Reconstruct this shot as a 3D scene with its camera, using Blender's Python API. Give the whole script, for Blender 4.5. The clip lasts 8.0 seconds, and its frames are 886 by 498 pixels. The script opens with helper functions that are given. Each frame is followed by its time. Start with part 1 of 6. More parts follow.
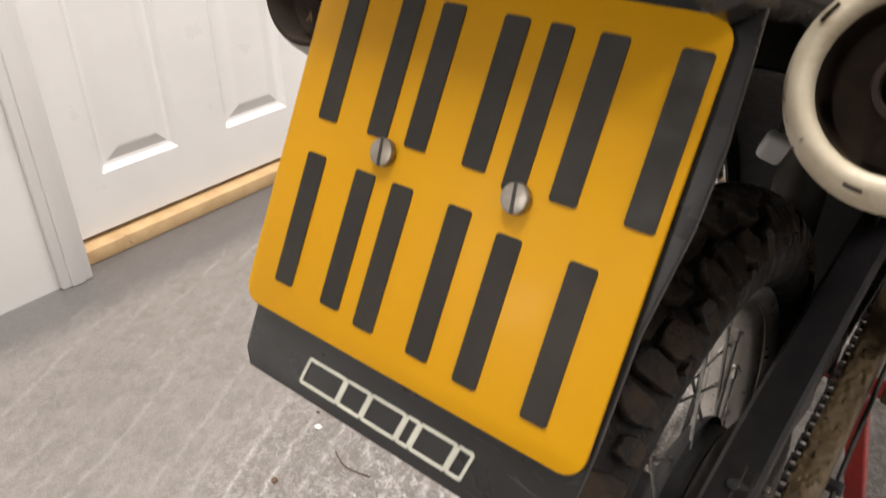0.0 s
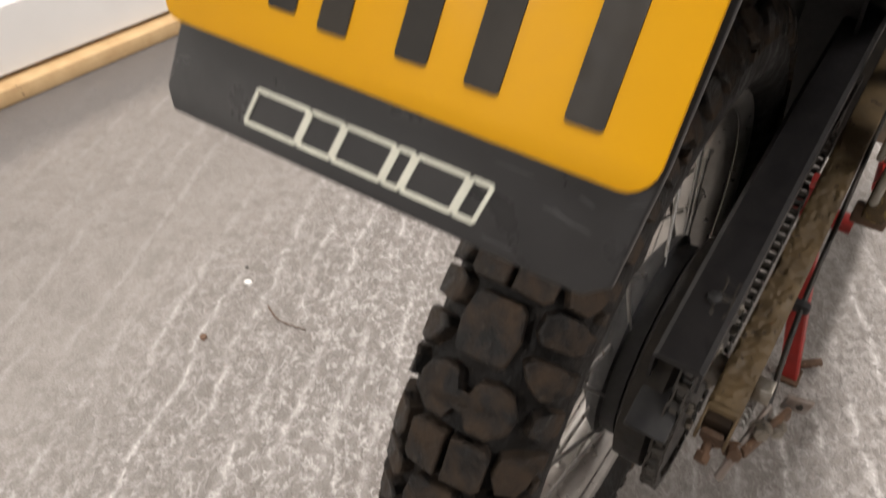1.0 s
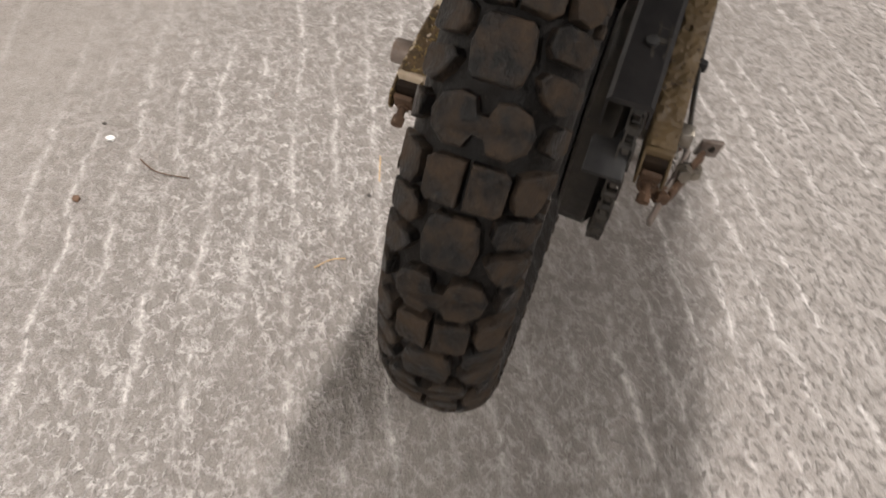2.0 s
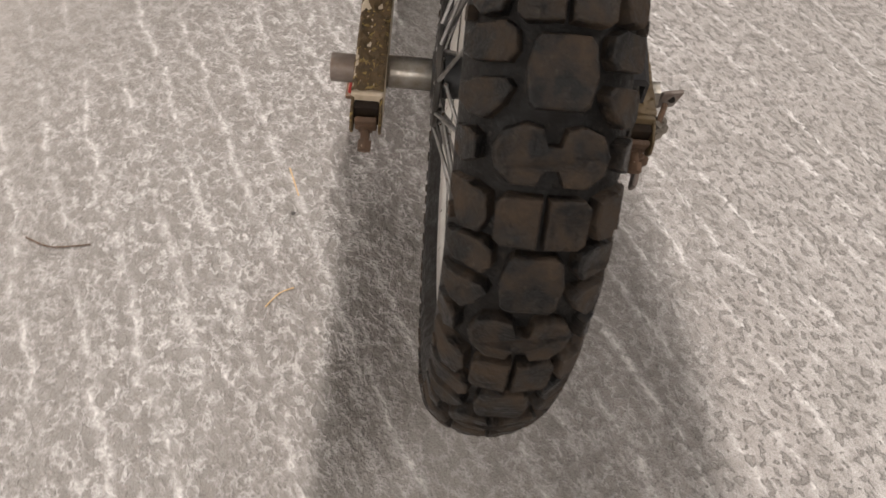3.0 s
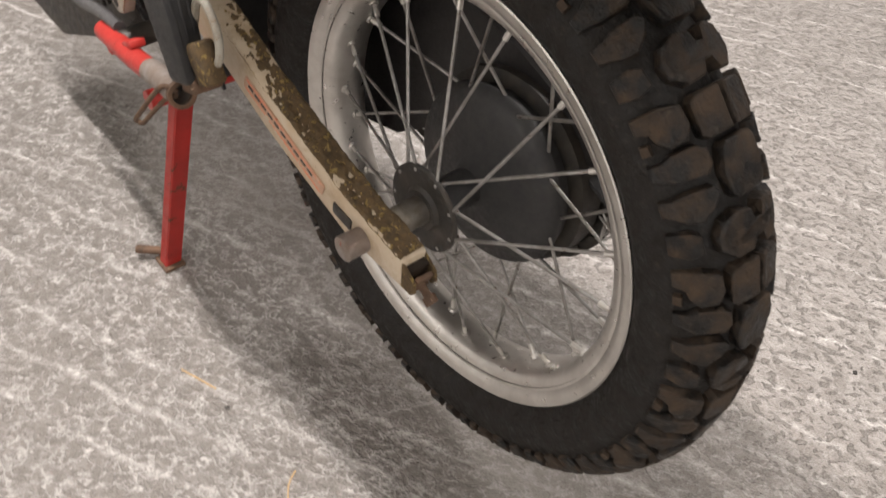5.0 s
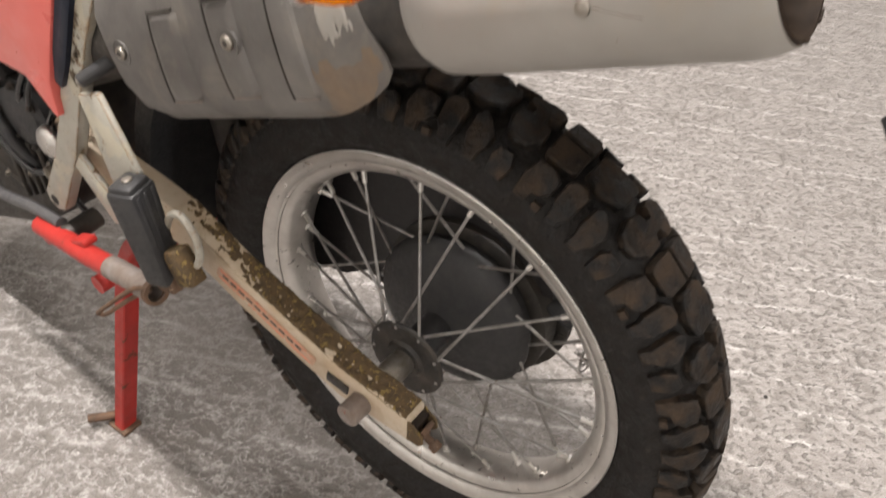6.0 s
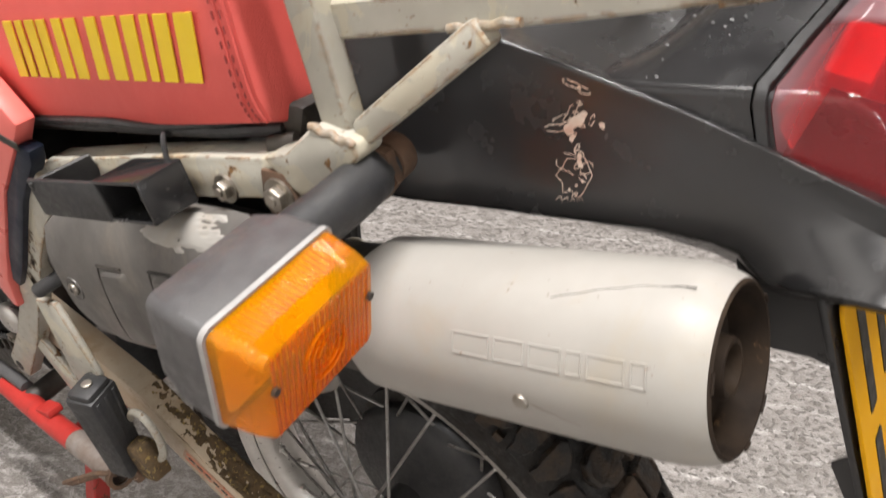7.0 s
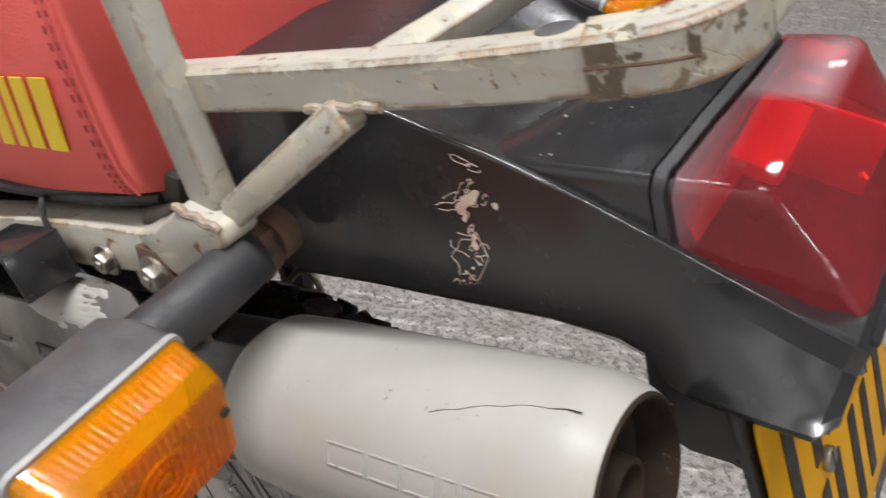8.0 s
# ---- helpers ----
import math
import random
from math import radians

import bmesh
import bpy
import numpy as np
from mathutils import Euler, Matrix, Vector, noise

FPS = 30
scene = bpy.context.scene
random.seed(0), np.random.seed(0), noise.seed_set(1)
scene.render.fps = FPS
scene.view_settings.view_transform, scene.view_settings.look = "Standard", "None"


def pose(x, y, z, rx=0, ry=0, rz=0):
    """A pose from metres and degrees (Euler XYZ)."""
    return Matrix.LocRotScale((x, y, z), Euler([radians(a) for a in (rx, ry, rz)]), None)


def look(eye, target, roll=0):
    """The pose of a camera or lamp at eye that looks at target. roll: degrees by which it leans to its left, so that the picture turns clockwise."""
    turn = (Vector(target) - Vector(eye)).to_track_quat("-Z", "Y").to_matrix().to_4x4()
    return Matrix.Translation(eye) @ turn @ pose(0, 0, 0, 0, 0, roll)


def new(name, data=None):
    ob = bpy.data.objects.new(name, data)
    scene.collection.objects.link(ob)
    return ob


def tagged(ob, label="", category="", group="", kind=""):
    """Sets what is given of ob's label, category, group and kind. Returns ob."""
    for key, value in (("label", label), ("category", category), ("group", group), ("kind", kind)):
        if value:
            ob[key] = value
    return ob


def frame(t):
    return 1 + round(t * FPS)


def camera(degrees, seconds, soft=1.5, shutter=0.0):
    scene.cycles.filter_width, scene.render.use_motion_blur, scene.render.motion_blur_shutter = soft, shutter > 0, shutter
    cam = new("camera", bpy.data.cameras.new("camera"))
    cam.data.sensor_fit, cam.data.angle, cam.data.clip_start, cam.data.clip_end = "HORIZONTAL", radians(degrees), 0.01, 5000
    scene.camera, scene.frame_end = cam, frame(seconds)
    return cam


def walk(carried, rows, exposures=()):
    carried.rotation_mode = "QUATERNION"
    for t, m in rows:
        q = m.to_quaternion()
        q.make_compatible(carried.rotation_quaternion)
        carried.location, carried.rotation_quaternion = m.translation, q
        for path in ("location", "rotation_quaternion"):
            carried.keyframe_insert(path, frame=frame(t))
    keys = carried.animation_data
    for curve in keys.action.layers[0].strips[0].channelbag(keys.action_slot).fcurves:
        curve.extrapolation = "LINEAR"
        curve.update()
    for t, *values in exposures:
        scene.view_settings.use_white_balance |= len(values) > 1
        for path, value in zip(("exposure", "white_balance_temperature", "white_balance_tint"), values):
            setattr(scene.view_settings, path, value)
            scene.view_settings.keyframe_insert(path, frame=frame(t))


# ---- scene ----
cam = camera(59.85, 8.0, 1.5, 0.36)
PATH = [
    (0.0, (0.1908, -0.5619, 1.0335), (-0.3547, 0.0974, 0.5160), -0.39),
    (0.5, (0.1828, -0.5735, 0.9911), (-0.3003, 0.0916, 0.4216), 1.09),
    (1.0, (0.1450, -0.5502, 0.9305), (-0.2633, 0.0992, 0.2890), 3.14),
    (1.5, (0.1242, -0.5626, 0.8608), (-0.1701, 0.0620, 0.1413), 6.76),
    (2.0, (0.0702, -0.6610, 0.8586), (-0.0733, 0.0006, 0.1226), 9.51),
    (2.2, (0.0435, -0.6940, 0.8662), (-0.0454, -0.0239, 0.1293), 9.59),
    (3.3, (-0.1343, -0.5753, 0.8491), (-0.0111, 0.0585, 0.0855), 8.60),
    (3.5, (-0.1718, -0.5641, 0.8572), (0.0103, 0.0565, 0.0945), 9.60),
    (4.0, (-0.3034, -0.5481, 0.8784), (0.0183, 0.0237, 0.1237), 9.51),
    (4.2, (-0.3642, -0.5476, 0.8948), (0.0145, 0.0062, 0.1532), 9.46),
    (5.3, (-0.4575, -0.3811, 0.9441), (0.0735, 0.0984, 0.2454), 4.84),
    (5.5, (-0.4684, -0.3603, 0.9699), (0.0925, 0.0936, 0.2775), 4.73),
    (6.0, (-0.5138, -0.3294, 1.0625), (0.1151, 0.0741, 0.3979), 4.48),
    (6.5, (-0.4742, -0.3004, 1.1444), (0.1803, 0.0892, 0.4965), 4.62),
    (7.0, (-0.4025, -0.2730, 1.1923), (0.2422, 0.1275, 0.5412), 3.92),
    (7.5, (-0.3575, -0.2583, 1.2132), (0.2792, 0.1476, 0.5575), 3.38),
    (8.0, (-0.3226, -0.2820, 1.2038), (0.3191, 0.1089, 0.5440), 3.42),
]
walk(cam, [(t, look(eye, target, roll)) for t, eye, target, roll in PATH], [(0.0, 0.0, 6500, 10), (5.3, 0.2, 6500, 10), (6.1, 0.26, 6500, 10), (6.6, 0.16, 6450, 10), (7.0, -0.02, 6350, 9), (8.0, -0.40, 6000, 8)])

# ---- world, lamps ----
ZC = 0.402                      # height of the rear axle
world = bpy.data.worlds.new("world")
world.use_nodes = True
scene.world = world
world.node_tree.nodes["Background"].inputs[0].default_value = (0.9, 0.93, 1.0, 1)
world.node_tree.nodes["Background"].inputs[1].default_value = 0.02


def area_lamp(x, y, z, width, length, power):
    lamp = bpy.data.lights.new("area_light", "AREA")
    lamp.shape, lamp.size, lamp.size_y = "RECTANGLE", width, length
    lamp.energy, lamp.color = power, (1.0, 0.945, 0.905)
    ob = new("area_light", lamp)
    ob.matrix_world = pose(x, y, z)
    return ob


# overhead tube first; the other two are unseen fills, right and low behind
LAMPS = [(-0.27, 0.45, 3.85, 0.10, 2.4, 228.0), (3.0, 0.3, 3.85, 0.80, 2.4, 130.0), (-0.5, -3.6, 2.15, 0.10, 2.4, 90.0)]
for spot in LAMPS:
    area_lamp(*spot)


# ---- materials ----
def nodes_of(name):
    m = bpy.data.materials.new(name)
    m.use_nodes = True
    nt = m.node_tree
    return m, nt, nt.nodes["Principled BSDF"]


def add(nt, kind, **values):
    n = nt.nodes.new(kind)
    for k, v in values.items():
        n.inputs[k].default_value = v
    return n


def coords(nt, scale=(1, 1, 1), rot=(0, 0, 0)):
    tc = nt.nodes.new("ShaderNodeTexCoord")
    mp = nt.nodes.new("ShaderNodeMapping")
    mp.inputs["Scale"].default_value = scale
    mp.inputs["Rotation"].default_value = rot
    nt.links.new(tc.outputs["Object"], mp.inputs["Vector"])
    return mp.outputs["Vector"]


def noise_at(nt, vec, scale, detail=4.0, rough=0.6, distort=0.0):
    n = add(nt, "ShaderNodeTexNoise", Scale=scale, Detail=detail, Roughness=rough, Distortion=distort)
    nt.links.new(vec, n.inputs["Vector"])
    return n.outputs["Fac"]


def ramp(nt, fac, stops):
    r = nt.nodes.new("ShaderNodeValToRGB")
    el = r.color_ramp.elements
    while len(el) < len(stops):
        el.new(0.5)
    for e, (p, c) in zip(el, stops):
        e.position = p
        e.color = (c, c, c, 1) if isinstance(c, (int, float)) else (*c, 1)
    nt.links.new(fac, r.inputs["Fac"])
    return r.outputs["Color"]


def mixed(nt, fac, a, b, mode="MIX"):
    n = nt.nodes.new("ShaderNodeMix")
    n.data_type, n.blend_type = "RGBA", mode
    for sock, v in (("Factor", fac), ("A", a), ("B", b)):
        i = [s for s in n.inputs if s.name == sock and (s.type == ("VALUE" if sock == "Factor" else "RGBA"))][0]
        if isinstance(v, (int, float)):
            i.default_value = v
        elif isinstance(v, tuple):
            i.default_value = (*v, 1)
        else:
            nt.links.new(v, i)
    return [s for s in n.outputs if s.type == "RGBA"][0]


def maths(nt, op, a, b=0.5):
    n = nt.nodes.new("ShaderNodeMath")
    n.operation = op
    for i, v in enumerate((a, b)):
        if isinstance(v, (int, float)):
            n.inputs[i].default_value = v
        else:
            nt.links.new(v, n.inputs[i])
    return n.outputs[0]


def bump(nt, bsdf, height, strength, dist):
    b = add(nt, "ShaderNodeBump", Strength=strength, Distance=dist)
    nt.links.new(height, b.inputs["Height"])
    nt.links.new(b.outputs["Normal"], bsdf.inputs["Normal"])


def paint(name, base, dark, rough=0.4, metal=0.0, scale=25, wear=None, wear_at=0.62, wear_scale=30, bumps=0.15, coat=0.0, stain=None):
    """A worn surface: base colour with soft tone changes, fine grain, and chips of another colour."""
    m, nt, b = nodes_of(name)
    v = coords(nt)
    tone = noise_at(nt, v, scale, 5)
    col = mixed(nt, ramp(nt, tone, [(0.35, 0.0), (0.7, 1.0)]), base, dark)
    if stain:
        col = mixed(nt, ramp(nt, noise_at(nt, v, 17, 7, 0.7, 0.5), [(0.52, 0.0), (0.70, 0.65)]), col, stain)
    rgh = ramp(nt, noise_at(nt, v, scale * 3, 4), [(0.3, max(rough - 0.1, 0.05)), (0.7, min(rough + 0.15, 1))])
    h = noise_at(nt, v, scale * 14, 4)
    if wear:
        chip = ramp(nt, noise_at(nt, v, wear_scale, 8, 0.7, 0.4), [(wear_at, 0.0), (wear_at + 0.03, 1.0)])
        col = mixed(nt, chip, col, wear)
        rgh = mixed(nt, chip, rgh, (0.8, 0.8, 0.8))
        h = maths(nt, "SUBTRACT", maths(nt, "MULTIPLY", h, 0.3), maths(nt, "MULTIPLY", chip, 0.7))
    nt.links.new(col, b.inputs["Base Color"])
    nt.links.new(rgh, b.inputs["Roughness"])
    b.inputs["Metallic"].default_value = metal
    b.inputs["Coat Weight"].default_value = coat
    bump(nt, b, h, bumps, 0.002)
    return m


def turned(nt, deg, scale):
    """Object coordinates turned about the upright, then scaled along and across."""
    mp = nt.nodes.new("ShaderNodeMapping")
    mp.inputs["Scale"].default_value = scale
    nt.links.new(coords(nt, (1, 1, 1), (0, 0, radians(deg))), mp.inputs["Vector"])
    return mp.outputs["Vector"]


def span(nt, value, lo, hi, a=0.0, b=1.0):
    """A clamped straight rise from a to b while value goes from lo to hi."""
    n = add(nt, "ShaderNodeMapRange")
    n.inputs["From Min"].default_value, n.inputs["From Max"].default_value = lo, hi
    n.inputs["To Min"].default_value, n.inputs["To Max"].default_value = a, b
    nt.links.new(value, n.inputs["Value"])
    return n.outputs["Result"]


def shifted(nt, vec, by, scale, amount):
    """vec pushed about by a noise of its own."""
    warp = add(nt, "ShaderNodeTexNoise", Scale=scale, Detail=3.0, Roughness=0.6)
    nt.links.new(by, warp.inputs["Vector"])
    bent = nt.nodes.new("ShaderNodeVectorMath")
    bent.operation = "MULTIPLY_ADD"
    nt.links.new(warp.outputs["Color"], bent.inputs[0])
    bent.inputs[1].default_value = (amount, amount, 0.0)
    nt.links.new(vec, bent.inputs[2])
    return bent.outputs[0]


def concrete():
    """Tamped concrete: flat pads between thin pale crests, worn smooth towards the door, dimpled on the far side."""
    m, nt, b = nodes_of("ridged_concrete")
    v = coords(nt)
    place = nt.nodes.new("ShaderNodeSeparateXYZ")
    nt.links.new(v, place.inputs[0])
    big = noise_at(nt, v, 1.7, 5, 0.6)
    mid = noise_at(nt, v, 14, 6, 0.65, 0.4)
    patch = noise_at(nt, turned(nt, -25, (1.0, 0.5, 1)), 5.0, 4, 0.6, 0.4)
    lumps = noise_at(nt, turned(nt, -25, (1.0, 0.65, 1.0)), 60, 5, 0.58, 0.35)
    grain = noise_at(nt, v, 170, 4, 0.65)
    fine = noise_at(nt, v, 420, 4, 0.7)
    # where the crests are weaker: on the worn side towards the door, and along the strip under the wheels
    edge_x = maths(nt, "ADD", place.outputs["X"], maths(nt, "MULTIPLY", maths(nt, "SUBTRACT", big, 0.5), 0.6))
    kept = span(nt, edge_x, -0.85, -0.40, 0.10, 1.0)
    strip = maths(nt, "ABSOLUTE", maths(nt, "SUBTRACT", edge_x, 0.08))
    kept = maths(nt, "MULTIPLY", kept, span(nt, strip, 0.06, 0.24, 0.45, 1.0))
    far_side = span(nt, edge_x, 0.15, 0.42)
    # thin crests between the pads
    crests = []
    for size, thin in ((27, 0.040), (46, 0.052)):
        n = noise_at(nt, shifted(nt, turned(nt, -25, (1.0, 0.75, 1.0)), v, 210, 0.006), size, 4, 0.55, 0.35)
        crests.append(span(nt, maths(nt, "ABSOLUTE", maths(nt, "SUBTRACT", n, 0.5)), 0.0, thin, 1.0, 0.0))
    net = maths(nt, "MAXIMUM", crests[0], crests[1])
    net = maths(nt, "MULTIPLY", net, span(nt, lumps, 0.38, 0.54))
    net = maths(nt, "MULTIPLY", net, span(nt, grain, 0.32, 0.52, 0.35, 1.0))
    vein = maths(nt, "MULTIPLY", maths(nt, "MULTIPLY", net, span(nt, patch, 0.34, 0.54, 0.60, 1.0)), kept)
    vein = maths(nt, "MULTIPLY", vein, span(nt, far_side, 0.0, 1.0, 1.0, 0.35))
    # dimples, longer along the tamping, that take over on the far side
    dents = noise_at(nt, turned(nt, -25, (1.0, 0.72, 1.0)), 92, 2, 0.5, 0.3)
    dimple = maths(nt, "MULTIPLY", span(nt, dents, 0.385, 0.445, 1.0, 0.0), span(nt, far_side, 0.0, 1.0, 0.35, 1.0))
    dimple = maths(nt, "MULTIPLY", dimple, span(nt, kept, 0.1, 0.6, 0.2, 1.0))
    # broken tamping lines
    across = nt.nodes.new("ShaderNodeSeparateXYZ")
    nt.links.new(shifted(nt, shifted(nt, turned(nt, -25, (1, 1, 1)), v, 160, 0.007), v, 28, 0.016), across.inputs[0])
    wob = noise_at(nt, turned(nt, -25, (4, 7, 1)), 1.0, 3, 0.6)
    at = maths(nt, "ADD", across.outputs["X"], maths(nt, "MULTIPLY", wob, 0.055))
    line = maths(nt, "ABSOLUTE", maths(nt, "SUBTRACT", maths(nt, "FRACT", maths(nt, "MULTIPLY", at, 15.5)), 0.5))
    gate = ramp(nt, noise_at(nt, turned(nt, -25, (16, 3.2, 1)), 1.0, 5, 0.65, 0.3), [(0.40, 0.0), (0.55, 1.0)])
    streak = maths(nt, "MULTIPLY", span(nt, line, 0.0, 0.15, 1.0, 0.0), maths(nt, "MULTIPLY", gate, span(nt, lumps, 0.38, 0.52, 0.12, 1.0)))
    streak = maths(nt, "MULTIPLY", streak, span(nt, grain, 0.32, 0.54, 0.35, 1.0))
    streak = maths(nt, "MULTIPLY", streak, span(nt, kept, 0.05, 0.6, 0.22, 1.0))
    pale = maths(nt, "MAXIMUM", vein, streak)
    col = mixed(nt, ramp(nt, big, [(0.35, 0.0), (0.65, 1.0)]), PADS[0], PADS[1])
    col = mixed(nt, maths(nt, "MULTIPLY", far_side, 0.6), col, PADS[2])
    col = mixed(nt, span(nt, kept, 0.15, 0.6, 0.6, 0.0), col, (0.275, 0.251, 0.230))
    col = mixed(nt, ramp(nt, mid, [(0.36, 0.65), (0.54, 0.0)]), col, (0.175, 0.158, 0.142))
    col = mixed(nt, ramp(nt, lumps, [(0.36, 0.35), (0.52, 0.0)]), col, (0.150, 0.135, 0.121))
    col = mixed(nt, ramp(nt, fine, [(0.40, 0.34), (0.60, 0.0)]), col, (0.20, 0.18, 0.16))
    col = mixed(nt, pale, col, (0.64, 0.605, 0.580))
    col = mixed(nt, maths(nt, "MULTIPLY", dimple, 0.70), col, (0.165, 0.150, 0.136))
    # tiny glints painted as pale specks
    speck = ramp(nt, noise_at(nt, v, 260, 3, 0.6), [(0.71, 0.0), (0.75, 0.8)])
    col = mixed(nt, speck, col, (0.70, 0.68, 0.66))
    grit = ramp(nt, noise_at(nt, v, 95, 4, 0.6), [(0.74, 0.0), (0.76, 0.7)])
    col = mixed(nt, grit, col, (0.10, 0.085, 0.07))
    # darker concrete along the foot of the door wall, with an uneven edge
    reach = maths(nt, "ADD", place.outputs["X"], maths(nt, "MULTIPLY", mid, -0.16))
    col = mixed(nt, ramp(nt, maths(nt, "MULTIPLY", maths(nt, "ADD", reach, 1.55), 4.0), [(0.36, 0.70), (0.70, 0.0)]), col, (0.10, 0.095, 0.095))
    nt.links.new(col, b.inputs["Base Color"])
    nt.links.new(mixed(nt, pale, ramp(nt, fine, [(0.3, 0.20), (0.7, 0.38)]), (0.20, 0.20, 0.20)), b.inputs["Roughness"])
    b.inputs["Specular IOR Level"].default_value = 0.6
    h = maths(nt, "SUBTRACT", maths(nt, "MULTIPLY", pale, 0.40), maths(nt, "MULTIPLY", dimple, 0.5))
    h = maths(nt, "ADD", h, maths(nt, "MULTIPLY", lumps, span(nt, kept, 0.1, 1.0, 0.35, 1.5)))
    h = maths(nt, "ADD", h, maths(nt, "ADD", maths(nt, "MULTIPLY", grain, 0.30), maths(nt, "MULTIPLY", fine, 0.10)))
    bump(nt, b, h, 1.0, 0.0060)
    return m


def rubber(name, mud):
    m, nt, b = nodes_of(name)
    v = coords(nt)
    info = nt.nodes.new("ShaderNodeObjectInfo")
    dirt = noise_at(nt, v, 44, 6, 0.65, 0.4)
    dust = noise_at(nt, v, 140, 4, 0.7)
    amount = maths(nt, "ADD", dirt, maths(nt, "MULTIPLY", maths(nt, "SUBTRACT", info.outputs["Random"], 0.5), 0.02))
    col = mixed(nt, ramp(nt, amount, [(0.38, 0.0), (0.64, mud)]), (0.0105, 0.0098, 0.0095), (0.078, 0.052, 0.033))
    col = mixed(nt, ramp(nt, dust, [(0.58, 0.0), (0.74, 0.35)]), col, (0.10, 0.085, 0.066))
    nt.links.new(col, b.inputs["Base Color"])
    nt.links.new(ramp(nt, dirt, [(0.35, 0.36), (0.62, 0.8)]), b.inputs["Roughness"])
    bump(nt, b, maths(nt, "ADD", dust, maths(nt, "MULTIPLY", noise_at(nt, v, 75, 4, 0.6, 0.2), 1.6)), 0.6, 0.004)
    b.inputs["Specular IOR Level"].default_value = 0.27
    return m


def lens_glass(name, tint, body, share, sheen=None):
    """Tinted clear plastic: part of the light goes straight through, the rest is scattered in the wall."""
    m, nt, b = nodes_of(name)
    v = coords(nt)
    col = mixed(nt, ramp(nt, noise_at(nt, v, 55, 5), [(0.35, 0.0), (0.7, 0.5)]), body, tuple(0.6 * c for c in body))
    # reflection painted pale across the lens roof, and a paler tone by the gasket
    if sheen:
        z = nt.nodes.new("ShaderNodeSeparateXYZ")
        nt.links.new(v, z.inputs[0])
        near = maths(nt, "ABSOLUTE", z.outputs["X"])
        soft = maths(nt, "ADD", near, maths(nt, "MULTIPLY", maths(nt, "SUBTRACT", noise_at(nt, v, 45, 5), 0.5), 0.006))
        front = span(nt, z.outputs["Y"], -0.272, -0.262)
        rim = maths(nt, "MULTIPLY", maths(nt, "ADD", z.outputs["Y"], 0.249), 70.0)
        col = mixed(nt, ramp(nt, rim, [(0.0, 0.07), (1.0, 0.45)]), col, sheen[2])
        col = mixed(nt, maths(nt, "MULTIPLY", span(nt, soft, sheen[0], sheen[1], 0.80, 0.0), front), col, sheen[2])
    nt.links.new(col, b.inputs["Base Color"])
    nt.links.new(ramp(nt, noise_at(nt, v, 80, 5), [(0.35, 0.05), (0.7, 0.13)]), b.inputs["Roughness"])
    b.inputs["Coat Weight"].default_value = 0.7
    b.inputs["Coat Roughness"].default_value = 0.04
    clear = nt.nodes.new("ShaderNodeBsdfTransparent")
    clear.inputs["Color"].default_value = (*tint, 1)
    mix = nt.nodes.new("ShaderNodeMixShader")
    mix.inputs[0].default_value = share
    nt.links.new(clear.outputs[0], mix.inputs[1])
    nt.links.new(b.outputs[0], mix.inputs[2])
    nt.links.new(mix.outputs[0], nt.nodes["Material Output"].inputs["Surface"])
    return m


